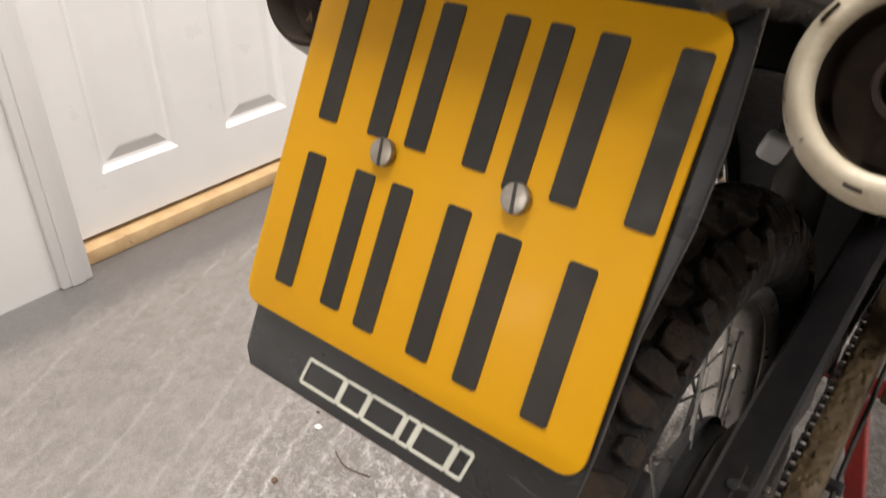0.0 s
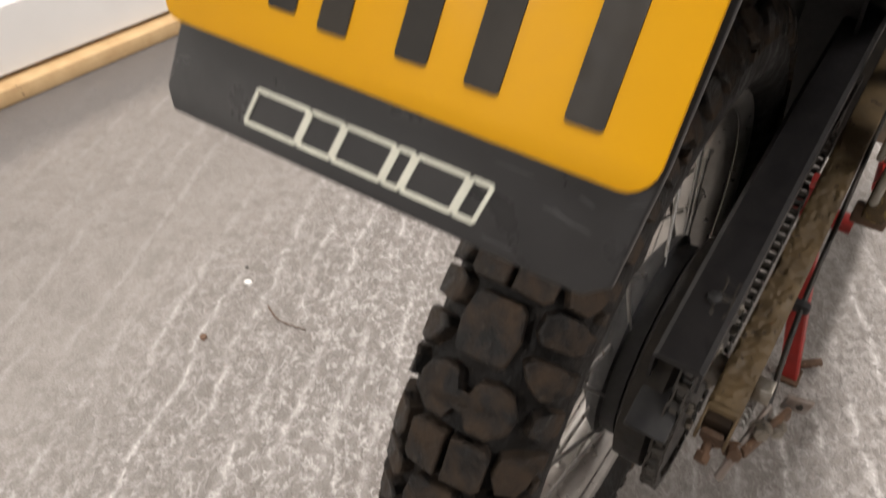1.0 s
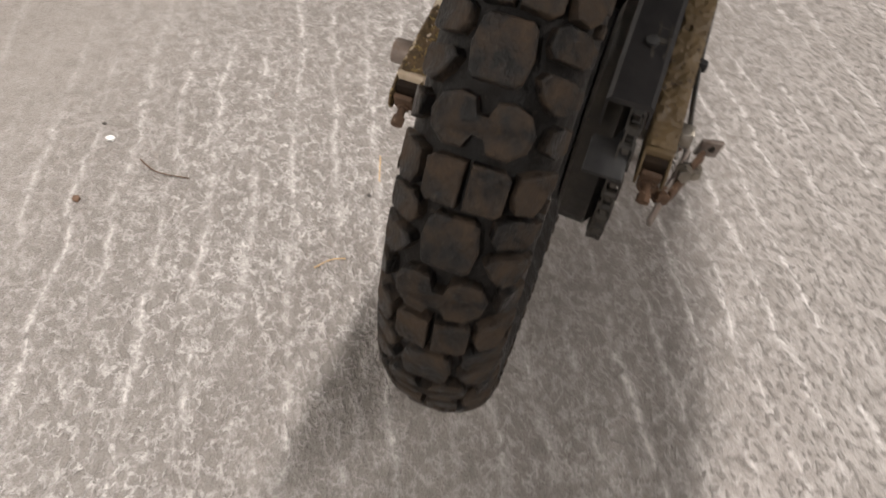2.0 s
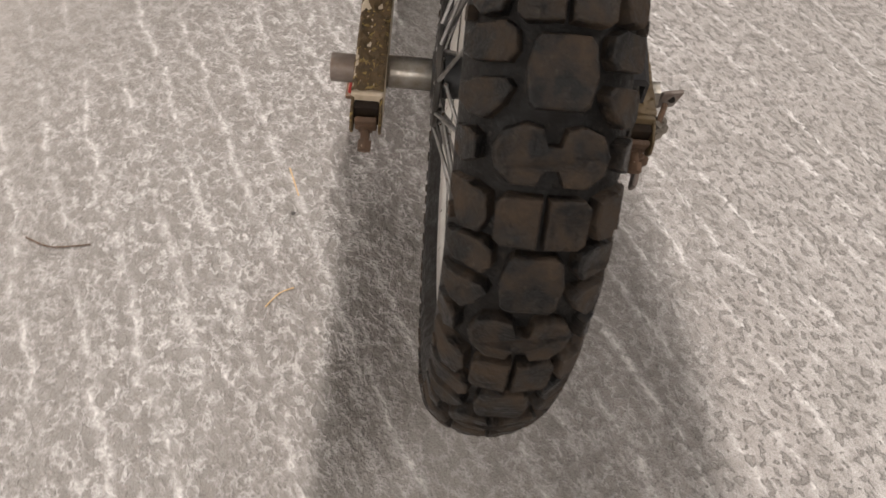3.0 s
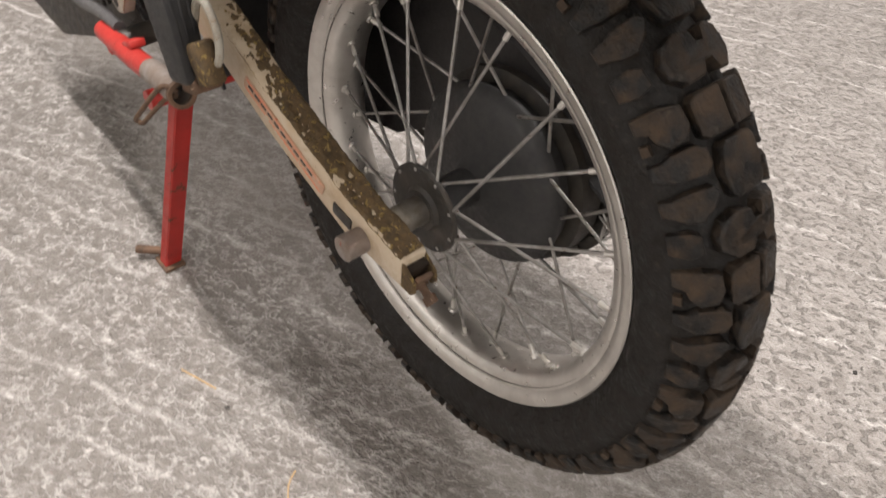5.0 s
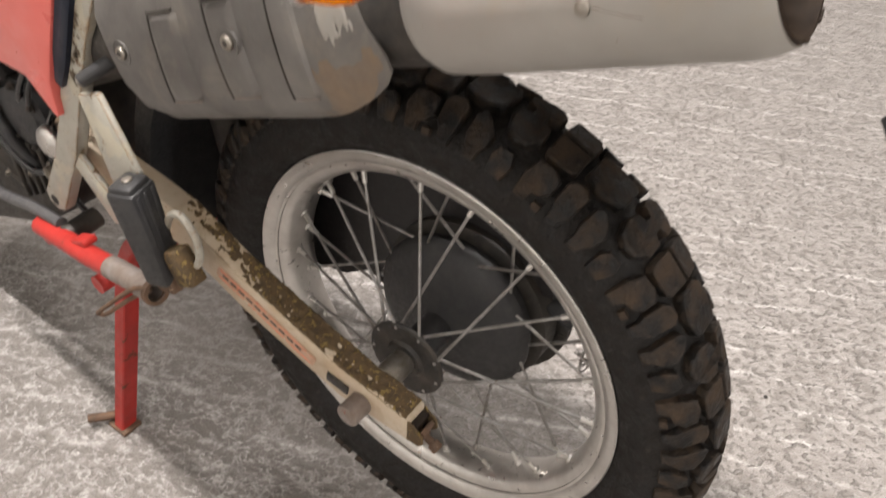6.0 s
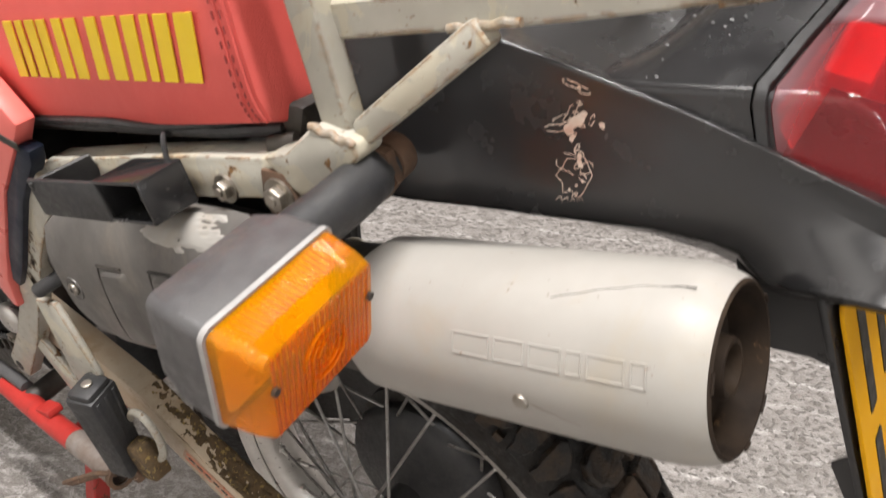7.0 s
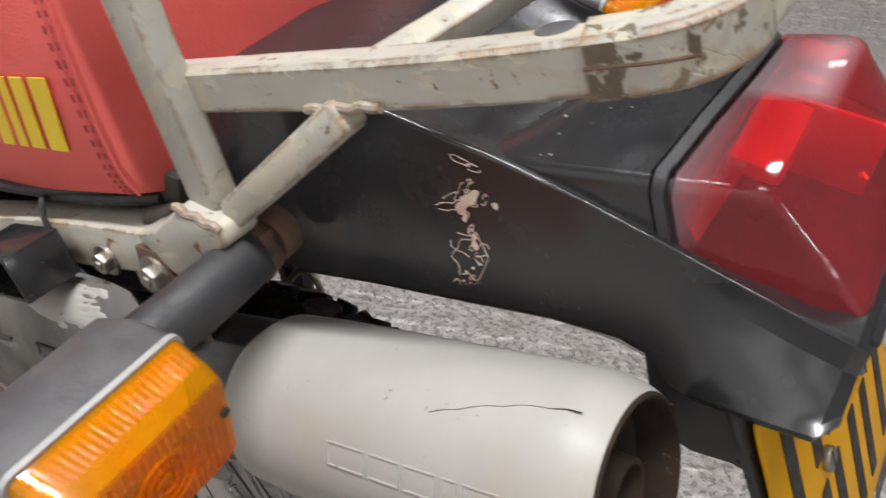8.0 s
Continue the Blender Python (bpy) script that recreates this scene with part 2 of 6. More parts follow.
def cream_paint(name, worn):
    """Brushed cream paint over an older coat, chipped down to rust; a worn one shows brown primer."""
    m, nt, b = nodes_of(name)
    v = coords(nt)
    col = mixed(nt, ramp(nt, noise_at(nt, v, 26, 5), [(0.35, 0.0), (0.7, 1.0)]), (0.400, 0.382, 0.330), (0.345, 0.327, 0.276))
    old = ramp(nt, noise_at(nt, v, 26, 6, 0.55, 0.8), [(0.535, 0.0), (0.55, 0.85)])
    col = mixed(nt, old, col, (0.440, 0.405, 0.315))
    if worn:
        bare = ramp(nt, noise_at(nt, v, 105, 6, 0.6, 0.5), [(0.56, 0.0), (0.585, 0.9)])
        col = mixed(nt, bare, col, (0.115, 0.090, 0.055))
        col = mixed(nt, ramp(nt, noise_at(nt, v, 60, 5, 0.6, 0.3), [(0.50, 0.0), (0.66, 0.6)]), col, (0.26, 0.17, 0.075))
    col = mixed(nt, ramp(nt, noise_at(nt, v, 17, 7, 0.7, 0.5), [(0.54, 0.0), (0.72, 0.6)]), col, (0.33, 0.21, 0.09))
    speck = ramp(nt, noise_at(nt, v, 160, 5, 0.65, 0.3), [(0.665, 0.0), (0.70, 0.9)])
    chip = ramp(nt, noise_at(nt, v, 62, 8, 0.7, 0.4), [(0.615, 0.0), (0.645, 1.0)])
    # rust eats in from the corners of the tube
    shape = nt.nodes.new("ShaderNodeNewGeometry")
    soft = nt.nodes.new("ShaderNodeBevel")
    soft.samples = 4
    soft.inputs["Radius"].default_value = 0.004
    dot = nt.nodes.new("ShaderNodeVectorMath")
    dot.operation = "DOT_PRODUCT"
    nt.links.new(shape.outputs["Normal"], dot.inputs[0])
    nt.links.new(soft.outputs["Normal"], dot.inputs[1])
    corner = ramp(nt, maths(nt, "SUBTRACT", 1.0, dot.outputs["Value"]), [(0.005, 0.0), (0.08, 1.0)])
    corner = maths(nt, "MULTIPLY", corner, ramp(nt, noise_at(nt, v, 55, 7, 0.7, 0.5), [(0.44, 0.0), (0.50, 1.0)]))
    hurt = maths(nt, "MAXIMUM", maths(nt, "MAXIMUM", speck, chip), corner)
    rust = mixed(nt, ramp(nt, noise_at(nt, v, 240, 4), [(0.4, 0.0), (0.6, 1.0)]), (0.085, 0.045, 0.02), (0.24, 0.125, 0.045))
    col = mixed(nt, hurt, col, rust)
    nt.links.new(col, b.inputs["Base Color"])
    nt.links.new(mixed(nt, hurt, ramp(nt, noise_at(nt, v, 90, 4), [(0.3, 0.28), (0.7, 0.5)]), (0.8, 0.8, 0.8)), b.inputs["Roughness"])
    h = maths(nt, "SUBTRACT", maths(nt, "MULTIPLY", noise_at(nt, v, 130, 5), 0.5), maths(nt, "ADD", hurt, maths(nt, "MULTIPLY", old, 0.4)))
    bump(nt, b, h, 0.35, 0.0018)
    return m


def vinyl():
    m, nt, b = nodes_of("red_vinyl")
    v = coords(nt)
    tone = noise_at(nt, v, 14, 5)
    wrinkle = noise_at(nt, coords(nt, (1, 1.0, 0.35)), 90, 5, 0.6, 1.2)
    grain = add(nt, "ShaderNodeTexVoronoi", Scale=900.0)
    nt.links.new(v, grain.inputs["Vector"])
    col = mixed(nt, ramp(nt, tone, [(0.35, 0.0), (0.7, 1.0)]), (0.67, 0.104, 0.088), (0.57, 0.080, 0.066))
    nt.links.new(col, b.inputs["Base Color"])
    b.inputs["Roughness"].default_value = 0.42
    h = maths(nt, "ADD", maths(nt, "MULTIPLY", wrinkle, 0.8), maths(nt, "MULTIPLY", grain.outputs["Distance"], 0.3))
    bump(nt, b, h, 0.3, 0.002)
    return m


PADS = ((0.165, 0.148, 0.135), (0.210, 0.190, 0.174), (0.39, 0.360, 0.338))
CONCRETE = concrete()
RUBBER = rubber("tyre_rubber", 0.7)
# less mud here; its darker colour also paints shade into the tread gaps
CASING = rubber("tyre_casing", 0.08)
VINYL = vinyl()
CREAM = cream_paint("cream_frame_paint", False)
WORNCREAM = cream_paint("worn_cream_paint", True)
MUDDY = paint("muddy_cream_paint", (0.50, 0.42, 0.32), (0.42, 0.31, 0.20), 0.5, 0, 24, (0.17, 0.10, 0.05), 0.645, 110, 0.5, 0.0, (0.27, 0.18, 0.09))
CRUST = paint("dried_mud_crust", (0.115, 0.072, 0.030), (0.055, 0.036, 0.018), 0.85, 0, 120, (0.27, 0.185, 0.055), 0.56, 150, 1.0)
SILENCER = paint("silencer_paint", (0.335, 0.320, 0.296), (0.282, 0.266, 0.240), 0.48, 0, 9, (0.17, 0.13, 0.10), 0.665, 120, 0.10, 0.0, (0.31, 0.27, 0.21))
OLDSILENCER = paint("stained_silencer_paint", (0.60, 0.54, 0.41), (0.36, 0.28, 0.17), 0.40, 0, 26, (0.12, 0.08, 0.05), 0.60, 70, 0.3, 0.0, (0.25, 0.15, 0.05))
SHIELD = paint("stained_heat_shield", (0.095, 0.088, 0.082), (0.165, 0.155, 0.143), 0.46, 0.2, 13, (0.30, 0.28, 0.25), 0.67, 55, 0.3, 0.0, (0.21, 0.185, 0.155))
BLACK = paint("black_satin_plastic", (0.017, 0.017, 0.018), (0.026, 0.025, 0.025), 0.20, 0, 9, (0.17, 0.16, 0.15), 0.715, 110, 0.05)
BLACK.node_tree.nodes["Principled BSDF"].inputs["Specular IOR Level"].default_value = 0.58
FLAPBLACK = paint("dull_black_plastic", (0.020, 0.020, 0.021), (0.030, 0.029, 0.029), 0.33, 0, 14, (0.12, 0.11, 0.10), 0.68, 90, 0.08)
MATT = paint("black_matt_plastic", (0.020, 0.020, 0.022), (0.036, 0.035, 0.034), 0.5, 0, 60, None, 0.6, 30, 0.2)
GUARD = paint("black_guard_plastic", (0.011, 0.010, 0.011), (0.020, 0.018, 0.018), 0.42, 0, 60, None, 0.6, 30, 0.15)
GRIME = paint("oily_black_metal", (0.02, 0.019, 0.018), (0.06, 0.05, 0.04), 0.55, 0.2, 30, (0.13, 0.10, 0.07), 0.66, 50, 0.5)
ALLOY = paint("aluminium_rim", (0.64, 0.62, 0.59), (0.50, 0.48, 0.455), 0.34, 0.9, 30, (0.25, 0.23, 0.2), 0.70, 90, 0.1)
STEEL = paint("dull_spoke_steel", (0.36, 0.35, 0.34), (0.20, 0.185, 0.17), 0.42, 0.85, 60, (0.11, 0.06, 0.03), 0.62, 90, 0.2)
BOLT = paint("zinc_bolt", (0.36, 0.335, 0.30), (0.23, 0.20, 0.16), 0.38, 0.9, 90, (0.2, 0.10, 0.04), 0.66, 120, 0.2)
RUST = paint("rusty_steel", (0.15, 0.085, 0.05), (0.075, 0.048, 0.032), 0.75, 0.2, 60, (0.33, 0.24, 0.17), 0.62, 80, 0.6)
GASKETBLACK = paint("dull_black_rubber", (0.030, 0.030, 0.031), (0.042, 0.041, 0.041), 0.6, 0, 60)
STITCH = paint("dark_red_thread", (0.33, 0.05, 0.045), (0.24, 0.04, 0.035), 0.6, 0, 90)
STAIN = paint("heat_stain", (0.20, 0.145, 0.095), (0.155, 0.125, 0.10), 0.6, 0.2, 40, (0.12, 0.07, 0.04), 0.66, 80, 0.3)
PRIMER = paint("brown_primer", (0.145, 0.110, 0.075), (0.085, 0.062, 0.042), 0.6, 0, 140, (0.36, 0.32, 0.25), 0.60, 160, 0.4)
RED = paint("red_stand_paint", (0.40, 0.026, 0.020), (0.27, 0.020, 0.016), 0.40, 0, 20, (0.12, 0.05, 0.03), 0.62, 40, 0.2)
REDPANEL = paint("red_bodywork_paint", (0.78, 0.165, 0.140), (0.70, 0.135, 0.112), 0.32, 0, 8, (0.4, 0.3, 0.28), 0.75, 50, 0.03, 0.3)
GREYWORN = paint("worn_grey_steel", (0.28, 0.25, 0.23), (0.20, 0.15, 0.12), 0.55, 0.5, 50, (0.3, 0.07, 0.04), 0.66, 70, 0.3)
YELLOW = paint("yellow_plate", (0.63, 0.312, 0.0), (0.57, 0.280, 0.0), 0.46, 0, 6, (0.30, 0.18, 0.03), 0.70, 70, 0.02)
YELLOW.node_tree.nodes["Principled BSDF"].inputs["Specular IOR Level"].default_value = 0.2
PLATEBLACK = paint("plate_bar_black", (0.022, 0.020, 0.017), (0.035, 0.030, 0.024), 0.46, 0, 30, (0.45, 0.26, 0.01), 0.74, 60, 0.04)
PLATEBLACK.node_tree.nodes["Principled BSDF"].inputs["Specular IOR Level"].default_value = 0.22
DECAL = paint("yellow_decal", (0.80, 0.56, 0.02), (0.72, 0.49, 0.02), 0.4, 0, 30, None, 0.6, 30, 0.05)
OCHRE = paint("ochre_mud_film", (0.15, 0.10, 0.045), (0.085, 0.058, 0.03), 0.6, 0, 22, (0.045, 0.03, 0.02), 0.60, 80, 0.5, 0.0, (0.19, 0.14, 0.08))
WHITELINE = paint("pale_logo_print", (0.62, 0.62, 0.52), (0.5, 0.5, 0.42), 0.45, 0, 60, (0.05, 0.05, 0.05), 0.66, 150, 0.05)
ORANGE = paint("worn_orange_sticker", (0.66, 0.18, 0.10), (0.52, 0.30, 0.20), 0.5, 0, 60, (0.5, 0.46, 0.36), 0.56, 90, 0.15)
SALMON = paint("salmon_print", (0.50, 0.33, 0.235), (0.40, 0.235, 0.15), 0.5, 0, 60, (0.42, 0.10, 0.04), 0.60, 110, 0.2)
FLAKE = paint("sticker_remnant", (0.58, 0.50, 0.42), (0.45, 0.27, 0.20), 0.5, 0, 120, (0.03, 0.03, 0.03), 0.6, 300, 0.2)
WHITE = paint("white_door_paint", (0.78, 0.77, 0.75), (0.72, 0.71, 0.69), 0.35, 0, 3, (0.55, 0.52, 0.47), 0.76, 12, 0.05)
BLOCKWALL = paint("grey_block_wall", (0.27, 0.26, 0.25), (0.21, 0.20, 0.19), 0.8, 0, 3, None, 0.6, 30, 0.3)
ROOFBOARD = paint("grey_roof_board", (0.14, 0.125, 0.11), (0.10, 0.09, 0.08), 0.8, 0, 3, None, 0.6, 30, 0.2)
HOUSING = paint("faded_black_plastic", (0.060, 0.058, 0.060), (0.085, 0.082, 0.082), 0.42, 0, 40, None, 0.6, 30, 0.15)
# soot of the silencer outlets, and painted shade inside the arm ends
SOOT_AND_SHADE = paint("brown_soot_and_shade", (0.034, 0.023, 0.015), (0.015, 0.011, 0.009), 0.7, 0, 40, (0.12, 0.07, 0.035), 0.62, 50, 0.4)
SOOT_AND_SHADE.node_tree.nodes["Principled BSDF"].inputs["Specular IOR Level"].default_value = 0.12
WALLPAINT = paint("white_wall_paint", (0.72, 0.71, 0.69), (0.66, 0.65, 0.62), 0.7, 0, 3, None, 0.6, 30, 0.1)
TIMBER = paint("bare_timber", (0.60, 0.42, 0.22), (0.48, 0.31, 0.15), 0.65, 0, 16, (0.2, 0.12, 0.06), 0.68, 20, 0.2)
NAVY = paint("dark_blue_trim", (0.006, 0.010, 0.022), (0.009, 0.014, 0.027), 0.4, 0, 10, None, 0.6, 30, 0.05)
NAVY.node_tree.nodes["Principled BSDF"].inputs["Specular IOR Level"].default_value = 0.25
AMBER = lens_glass("amber_lens", (1.0, 0.55, 0.02), (0.90, 0.37, 0.0), 0.34)
# same amber made darker, painting in how the ribs bend the light
AMBERDARK = lens_glass("amber_dark", (1.0, 0.36, 0.01), (0.66, 0.20, 0.0), 0.5)
REDLENS = lens_glass("red_lens", (0.92, 0.045, 0.05), (0.36, 0.008, 0.012), 0.36, (0.030, 0.036, (0.80, 0.68, 0.73)))
REFLECT = paint("lamp_reflector", (0.85, 0.75, 0.6), (0.8, 0.7, 0.55), 0.3, 0.2, 20, None, 0.6, 30, 0.05)
REDREFLECT = paint("red_reflector", (0.92, 0.030, 0.035), (0.80, 0.022, 0.025), 0.3, 0.0, 20, None, 0.6, 30, 0.05)
DROP = paint("dried_drops", (0.26, 0.26, 0.26), (0.12, 0.12, 0.12), 0.30, 0, 90)
GASKET = paint("grey_gasket", (0.34, 0.33, 0.32), (0.25, 0.24, 0.235), 0.5, 0, 60)


# ---- mesh helpers ----
def part(name, bm, material, parent=None, label="", smooth=True, crease=38):
    """Links a bmesh as one mesh object under a thing or a part."""
    bmesh.ops.recalc_face_normals(bm, faces=bm.faces)
    me = bpy.data.meshes.new(name)
    bm.to_mesh(me)
    bm.free()
    me.materials.append(material)
    if smooth:
        for p in me.polygons:
            p.use_smooth = True
        me.set_sharp_from_angle(angle=radians(crease))
    ob = new(name, me)
    ob.parent = parent
    return tagged(ob, label)


def same_mesh(name, data, parent, m=None):
    ob = new(name, data)
    ob.parent = parent
    if m is not None:
        ob.matrix_basis = m
    return ob


def thing(name, label, category, group="", kind=""):
    ob = new(name)
    ob.empty_display_size = 0.05
    return tagged(ob, label, category, group, kind)


def bevel_all(bm, width, seg=2, angle=25):
    edges = [e for e in bm.edges if len(e.link_faces) == 2 and e.calc_face_angle(0) > radians(angle)]
    if width > 0 and edges:
        bmesh.ops.bevel(bm, geom=edges, offset=width, segments=seg, affect="EDGES", profile=0.5, clamp_overlap=True)


def box(size, m, bevel=0.003, seg=2, bm=None):
    own = bm is None
    b = bmesh.new()
    bmesh.ops.create_cube(b, size=1, matrix=Matrix.Diagonal((*size, 1)))
    bmesh.ops.recalc_face_normals(b, faces=b.faces)
    bevel_all(b, bevel, seg)
    bmesh.ops.transform(b, matrix=m, verts=b.verts)
    return b if own else join(bm, b)


def join(bm, other):
    me = bpy.data.meshes.new("joined")
    other.to_mesh(me)
    other.free()
    bm.from_mesh(me)
    bpy.data.meshes.remove(me)
    return bm


def along(p0, p1, up=(0, 0, 1)):
    """A frame at p0 whose z runs to p1, and whose y is close to up."""
    z = (Vector(p1) - Vector(p0)).normalized()
    x = Vector(up).cross(z)
    x = x.normalized() if x.length > 1e-6 else Vector((1, 0, 0))
    y = z.cross(x)
    m = Matrix((x, y, z)).transposed().to_4x4()
    m.translation = p0
    return m


def beam(p0, p1, w, h, up=(0, 0, 1), bevel=0.003, bm=None, w1=None, h1=None):
    """A box section from p0 to p1: w across, h along up."""
    length = (Vector(p1) - Vector(p0)).length
    b = bmesh.new()
    bmesh.ops.create_cube(b, size=1)
    for v in b.verts:
        far = v.co.z > 0
        v.co.x *= (w1 if far and w1 else w)
        v.co.y *= (h1 if far and h1 else h)
        v.co.z = length if far else 0
    bmesh.ops.recalc_face_normals(b, faces=b.faces)
    bevel_all(b, bevel)
    bmesh.ops.transform(b, matrix=along(p0, p1, up), verts=b.verts)
    return b if bm is None else join(bm, b)


def rod(p0, p1, r, seg=16, bevel=0.0, bm=None, r1=None):
    length = (Vector(p1) - Vector(p0)).length
    b = bmesh.new()
    bmesh.ops.create_cone(b, cap_ends=True, segments=seg, radius1=r, radius2=r if r1 is None else r1, depth=length,
                          matrix=Matrix.Translation((0, 0, length / 2)))
    if bevel:
        bevel_all(b, bevel, 2, 60)
    bmesh.ops.transform(b, matrix=along(p0, p1, (0.1, 0.2, 1)), verts=b.verts)
    return b if bm is None else join(bm, b)


def smooth_line(pts, n=8):
    """Points on a curve through pts."""
    p = [Vector(q) for q in pts]
    if len(p) < 3:
        return p
    out = []
    for i in range(len(p) - 1):
        a, b, c, d = p[max(i - 1, 0)], p[i], p[i + 1], p[min(i + 2, len(p) - 1)]
        for k in range(n):
            t = k / n
            out.append(0.5 * (2 * b + (c - a) * t + (2 * a - 5 * b + 4 * c - d) * t * t + (3 * b - a - 3 * c + d) * t ** 3))
    return out + [p[-1]]


def pipe(pts, r, seg=10, n=8, caps=True, bm=None, section=None):
    """A tube, or a bar of the given section, swept along a smooth line."""
    line = smooth_line(pts, n)
    b = bm if bm is not None else bmesh.new()
    ring = section or [(r * math.cos(2 * math.pi * i / seg), r * math.sin(2 * math.pi * i / seg)) for i in range(seg)]
    rings, up = [], None
    for i, p in enumerate(line):
        t = (line[min(i + 1, len(line) - 1)] - line[max(i - 1, 0)]).normalized()
        if up is None:
            up = Vector((0, 0, 1)) if abs(t.z) < 0.9 else Vector((1, 0, 0))
        side = t.cross(up).normalized()
        up = side.cross(t).normalized()
        rings.append([b.verts.new(p + side * x + up * y) for x, y in ring])
    k = len(ring)
    for a, c in zip(rings, rings[1:]):
        for i in range(k):
            b.faces.new((a[i], a[(i + 1) % k], c[(i + 1) % k], c[i]))
    if caps:
        b.faces.new(rings[0])
        b.faces.new(rings[-1])
    return b


def lathe(profile, seg=64, closed=False, m=None, bm=None):
    """Turns (x, r) pairs round the x axis."""
    b = bmesh.new()
    rows = []
    for x, r in profile:
        if r < 1e-6:
            rows.append([b.verts.new((x, 0, 0))])
        else:
            rows.append([b.verts.new((x, r * math.cos(2 * math.pi * i / seg), r * math.sin(2 * math.pi * i / seg))) for i in range(seg)])
    pairs = list(zip(rows, rows[1:])) + ([(rows[-1], rows[0])] if closed else [])
    for a, c in pairs:
        for i in range(seg):
            j = (i + 1) % seg
            if len(a) == 1 and len(c) == 1:
                continue
            if len(a) == 1:
                b.faces.new((a[0], c[i], c[j]))
            elif len(c) == 1:
                b.faces.new((a[i], a[j], c[0]))
            else:
                b.faces.new((a[i], a[j], c[j], c[i]))
    if m is not None:
        bmesh.ops.transform(b, matrix=m, verts=b.verts)
    return b if bm is None else join(bm, b)


def plate(outline, x0, x1, bevel=0.002, bm=None):
    """An outline in (y, z), thick from x0 to x1."""
    b = bmesh.new()
    lo = [b.verts.new((x0, y, z)) for y, z in outline]
    hi = [b.verts.new((x1, y, z)) for y, z in outline]
    n = len(outline)
    b.faces.new(lo)
    b.faces.new(hi)
    for i in range(n):
        b.faces.new((lo[i], lo[(i + 1) % n], hi[(i + 1) % n], hi[i]))
    bmesh.ops.recalc_face_normals(b, faces=b.faces)
    bevel_all(b, bevel)
    return b if bm is None else join(bm, b)


def slab(outline, thick, m, bevel=0.0, bm=None):
    """An outline in (x, y), thick upwards in z, laid at m."""
    b = bmesh.new()
    lo = [b.verts.new((x, y, 0)) for x, y in outline]
    hi = [b.verts.new((x, y, thick)) for x, y in outline]
    n = len(outline)
    b.faces.new(lo)
    b.faces.new(hi)
    for i in range(n):
        b.faces.new((lo[i], lo[(i + 1) % n], hi[(i + 1) % n], hi[i]))
    bmesh.ops.recalc_face_normals(b, faces=b.faces)
    bevel_all(b, bevel)
    bmesh.ops.transform(b, matrix=m, verts=b.verts)
    return b if bm is None else join(bm, b)


def rounded(w, h, r, n=5):
    """A rounded rectangle about the middle."""
    out = []
    for cx, cy, a in ((w / 2 - r, h / 2 - r, 0), (-w / 2 + r, h / 2 - r, 90), (-w / 2 + r, -h / 2 + r, 180), (w / 2 - r, -h / 2 + r, 270)):
        for k in range(n + 1):
            t = radians(a + 90 * k / n)
            out.append((cx + r * math.cos(t), cy + r * math.sin(t)))
    return out


def loft(rings, caps=True):
    b = bmesh.new()
    rows = [[b.verts.new(p) for p in ring] for ring in rings]
    k = len(rows[0])
    for a, c in zip(rows, rows[1:]):
        for i in range(k):
            b.faces.new((a[i], a[(i + 1) % k], c[(i + 1) % k], c[i]))
    if caps:
        b.faces.new(rows[0])
        b.faces.new(rows[-1])
    return b


def hex_bolt(p, axis, r, head, parent, material, washer=True, name="bolt"):
    """A hexagon head with its washer, standing on p."""
    a = Vector(axis).normalized()
    b = bmesh.new()
    if washer:
        rod(p, Vector(p) + a * 0.0018, r * 1.45, 24, 0, b)
    rod(Vector(p) + a * 0.0015, Vector(p) + a * head, r, 6, 0.0006, b)
    rod(Vector(p) + a * (head - 0.0002), Vector(p) + a * (head + 0.0015), r * 0.45, 12, 0, b)
    return part(name, b, material, parent)


AXLE = Matrix.Translation((0, 0, ZC))


# ---- the room ----
def setting(name, bm, material, label, category="", smooth=False):
    ob = part(name, bm, material, None, label, smooth)
    return tagged(ob, category=category or name.split("_")[0], kind="structure")


WX, DOOR0, DOOR1 = -1.50, 0.11, 0.97
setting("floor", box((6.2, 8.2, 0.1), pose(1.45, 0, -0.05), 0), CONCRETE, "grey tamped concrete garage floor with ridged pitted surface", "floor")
b = box((0.14, 4.21, 4.0), pose(WX - 0.07, (-4.1 + DOOR0) / 2, 2.0), 0)
box((0.14, 4.1 - DOOR1, 4.0), pose(WX - 0.07, (4.1 + DOOR1) / 2, 2.0), 0, bm=b)
box((0.14, DOOR1 - DOOR0, 1.95), pose(WX - 0.07, (DOOR0 + DOOR1) / 2, 3.025), 0, bm=b)
setting("wall_west", b, WALLPAINT, "plain white painted garage wall beside the door", "wall")
setting("wall_east", box((0.1, 8.2, 4.0), pose(4.5, 0, 2.0), 0), BLOCKWALL, "plain grey block garage wall", "wall")
setting("wall_north", box((6.0, 0.1, 4.0), pose(1.5, 4.05, 2.0), 0), BLOCKWALL, "plain grey block garage wall", "wall")
setting("wall_south", box((6.0, 0.1, 4.0), pose(1.5, -4.05, 2.0), 0), BLOCKWALL, "plain grey block garage wall", "wall")
setting("ceiling", box((6.2, 8.2, 0.1), pose(1.45, 0, 4.05), 0), ROOFBOARD, "plain grey boarded garage ceiling", "ceiling")

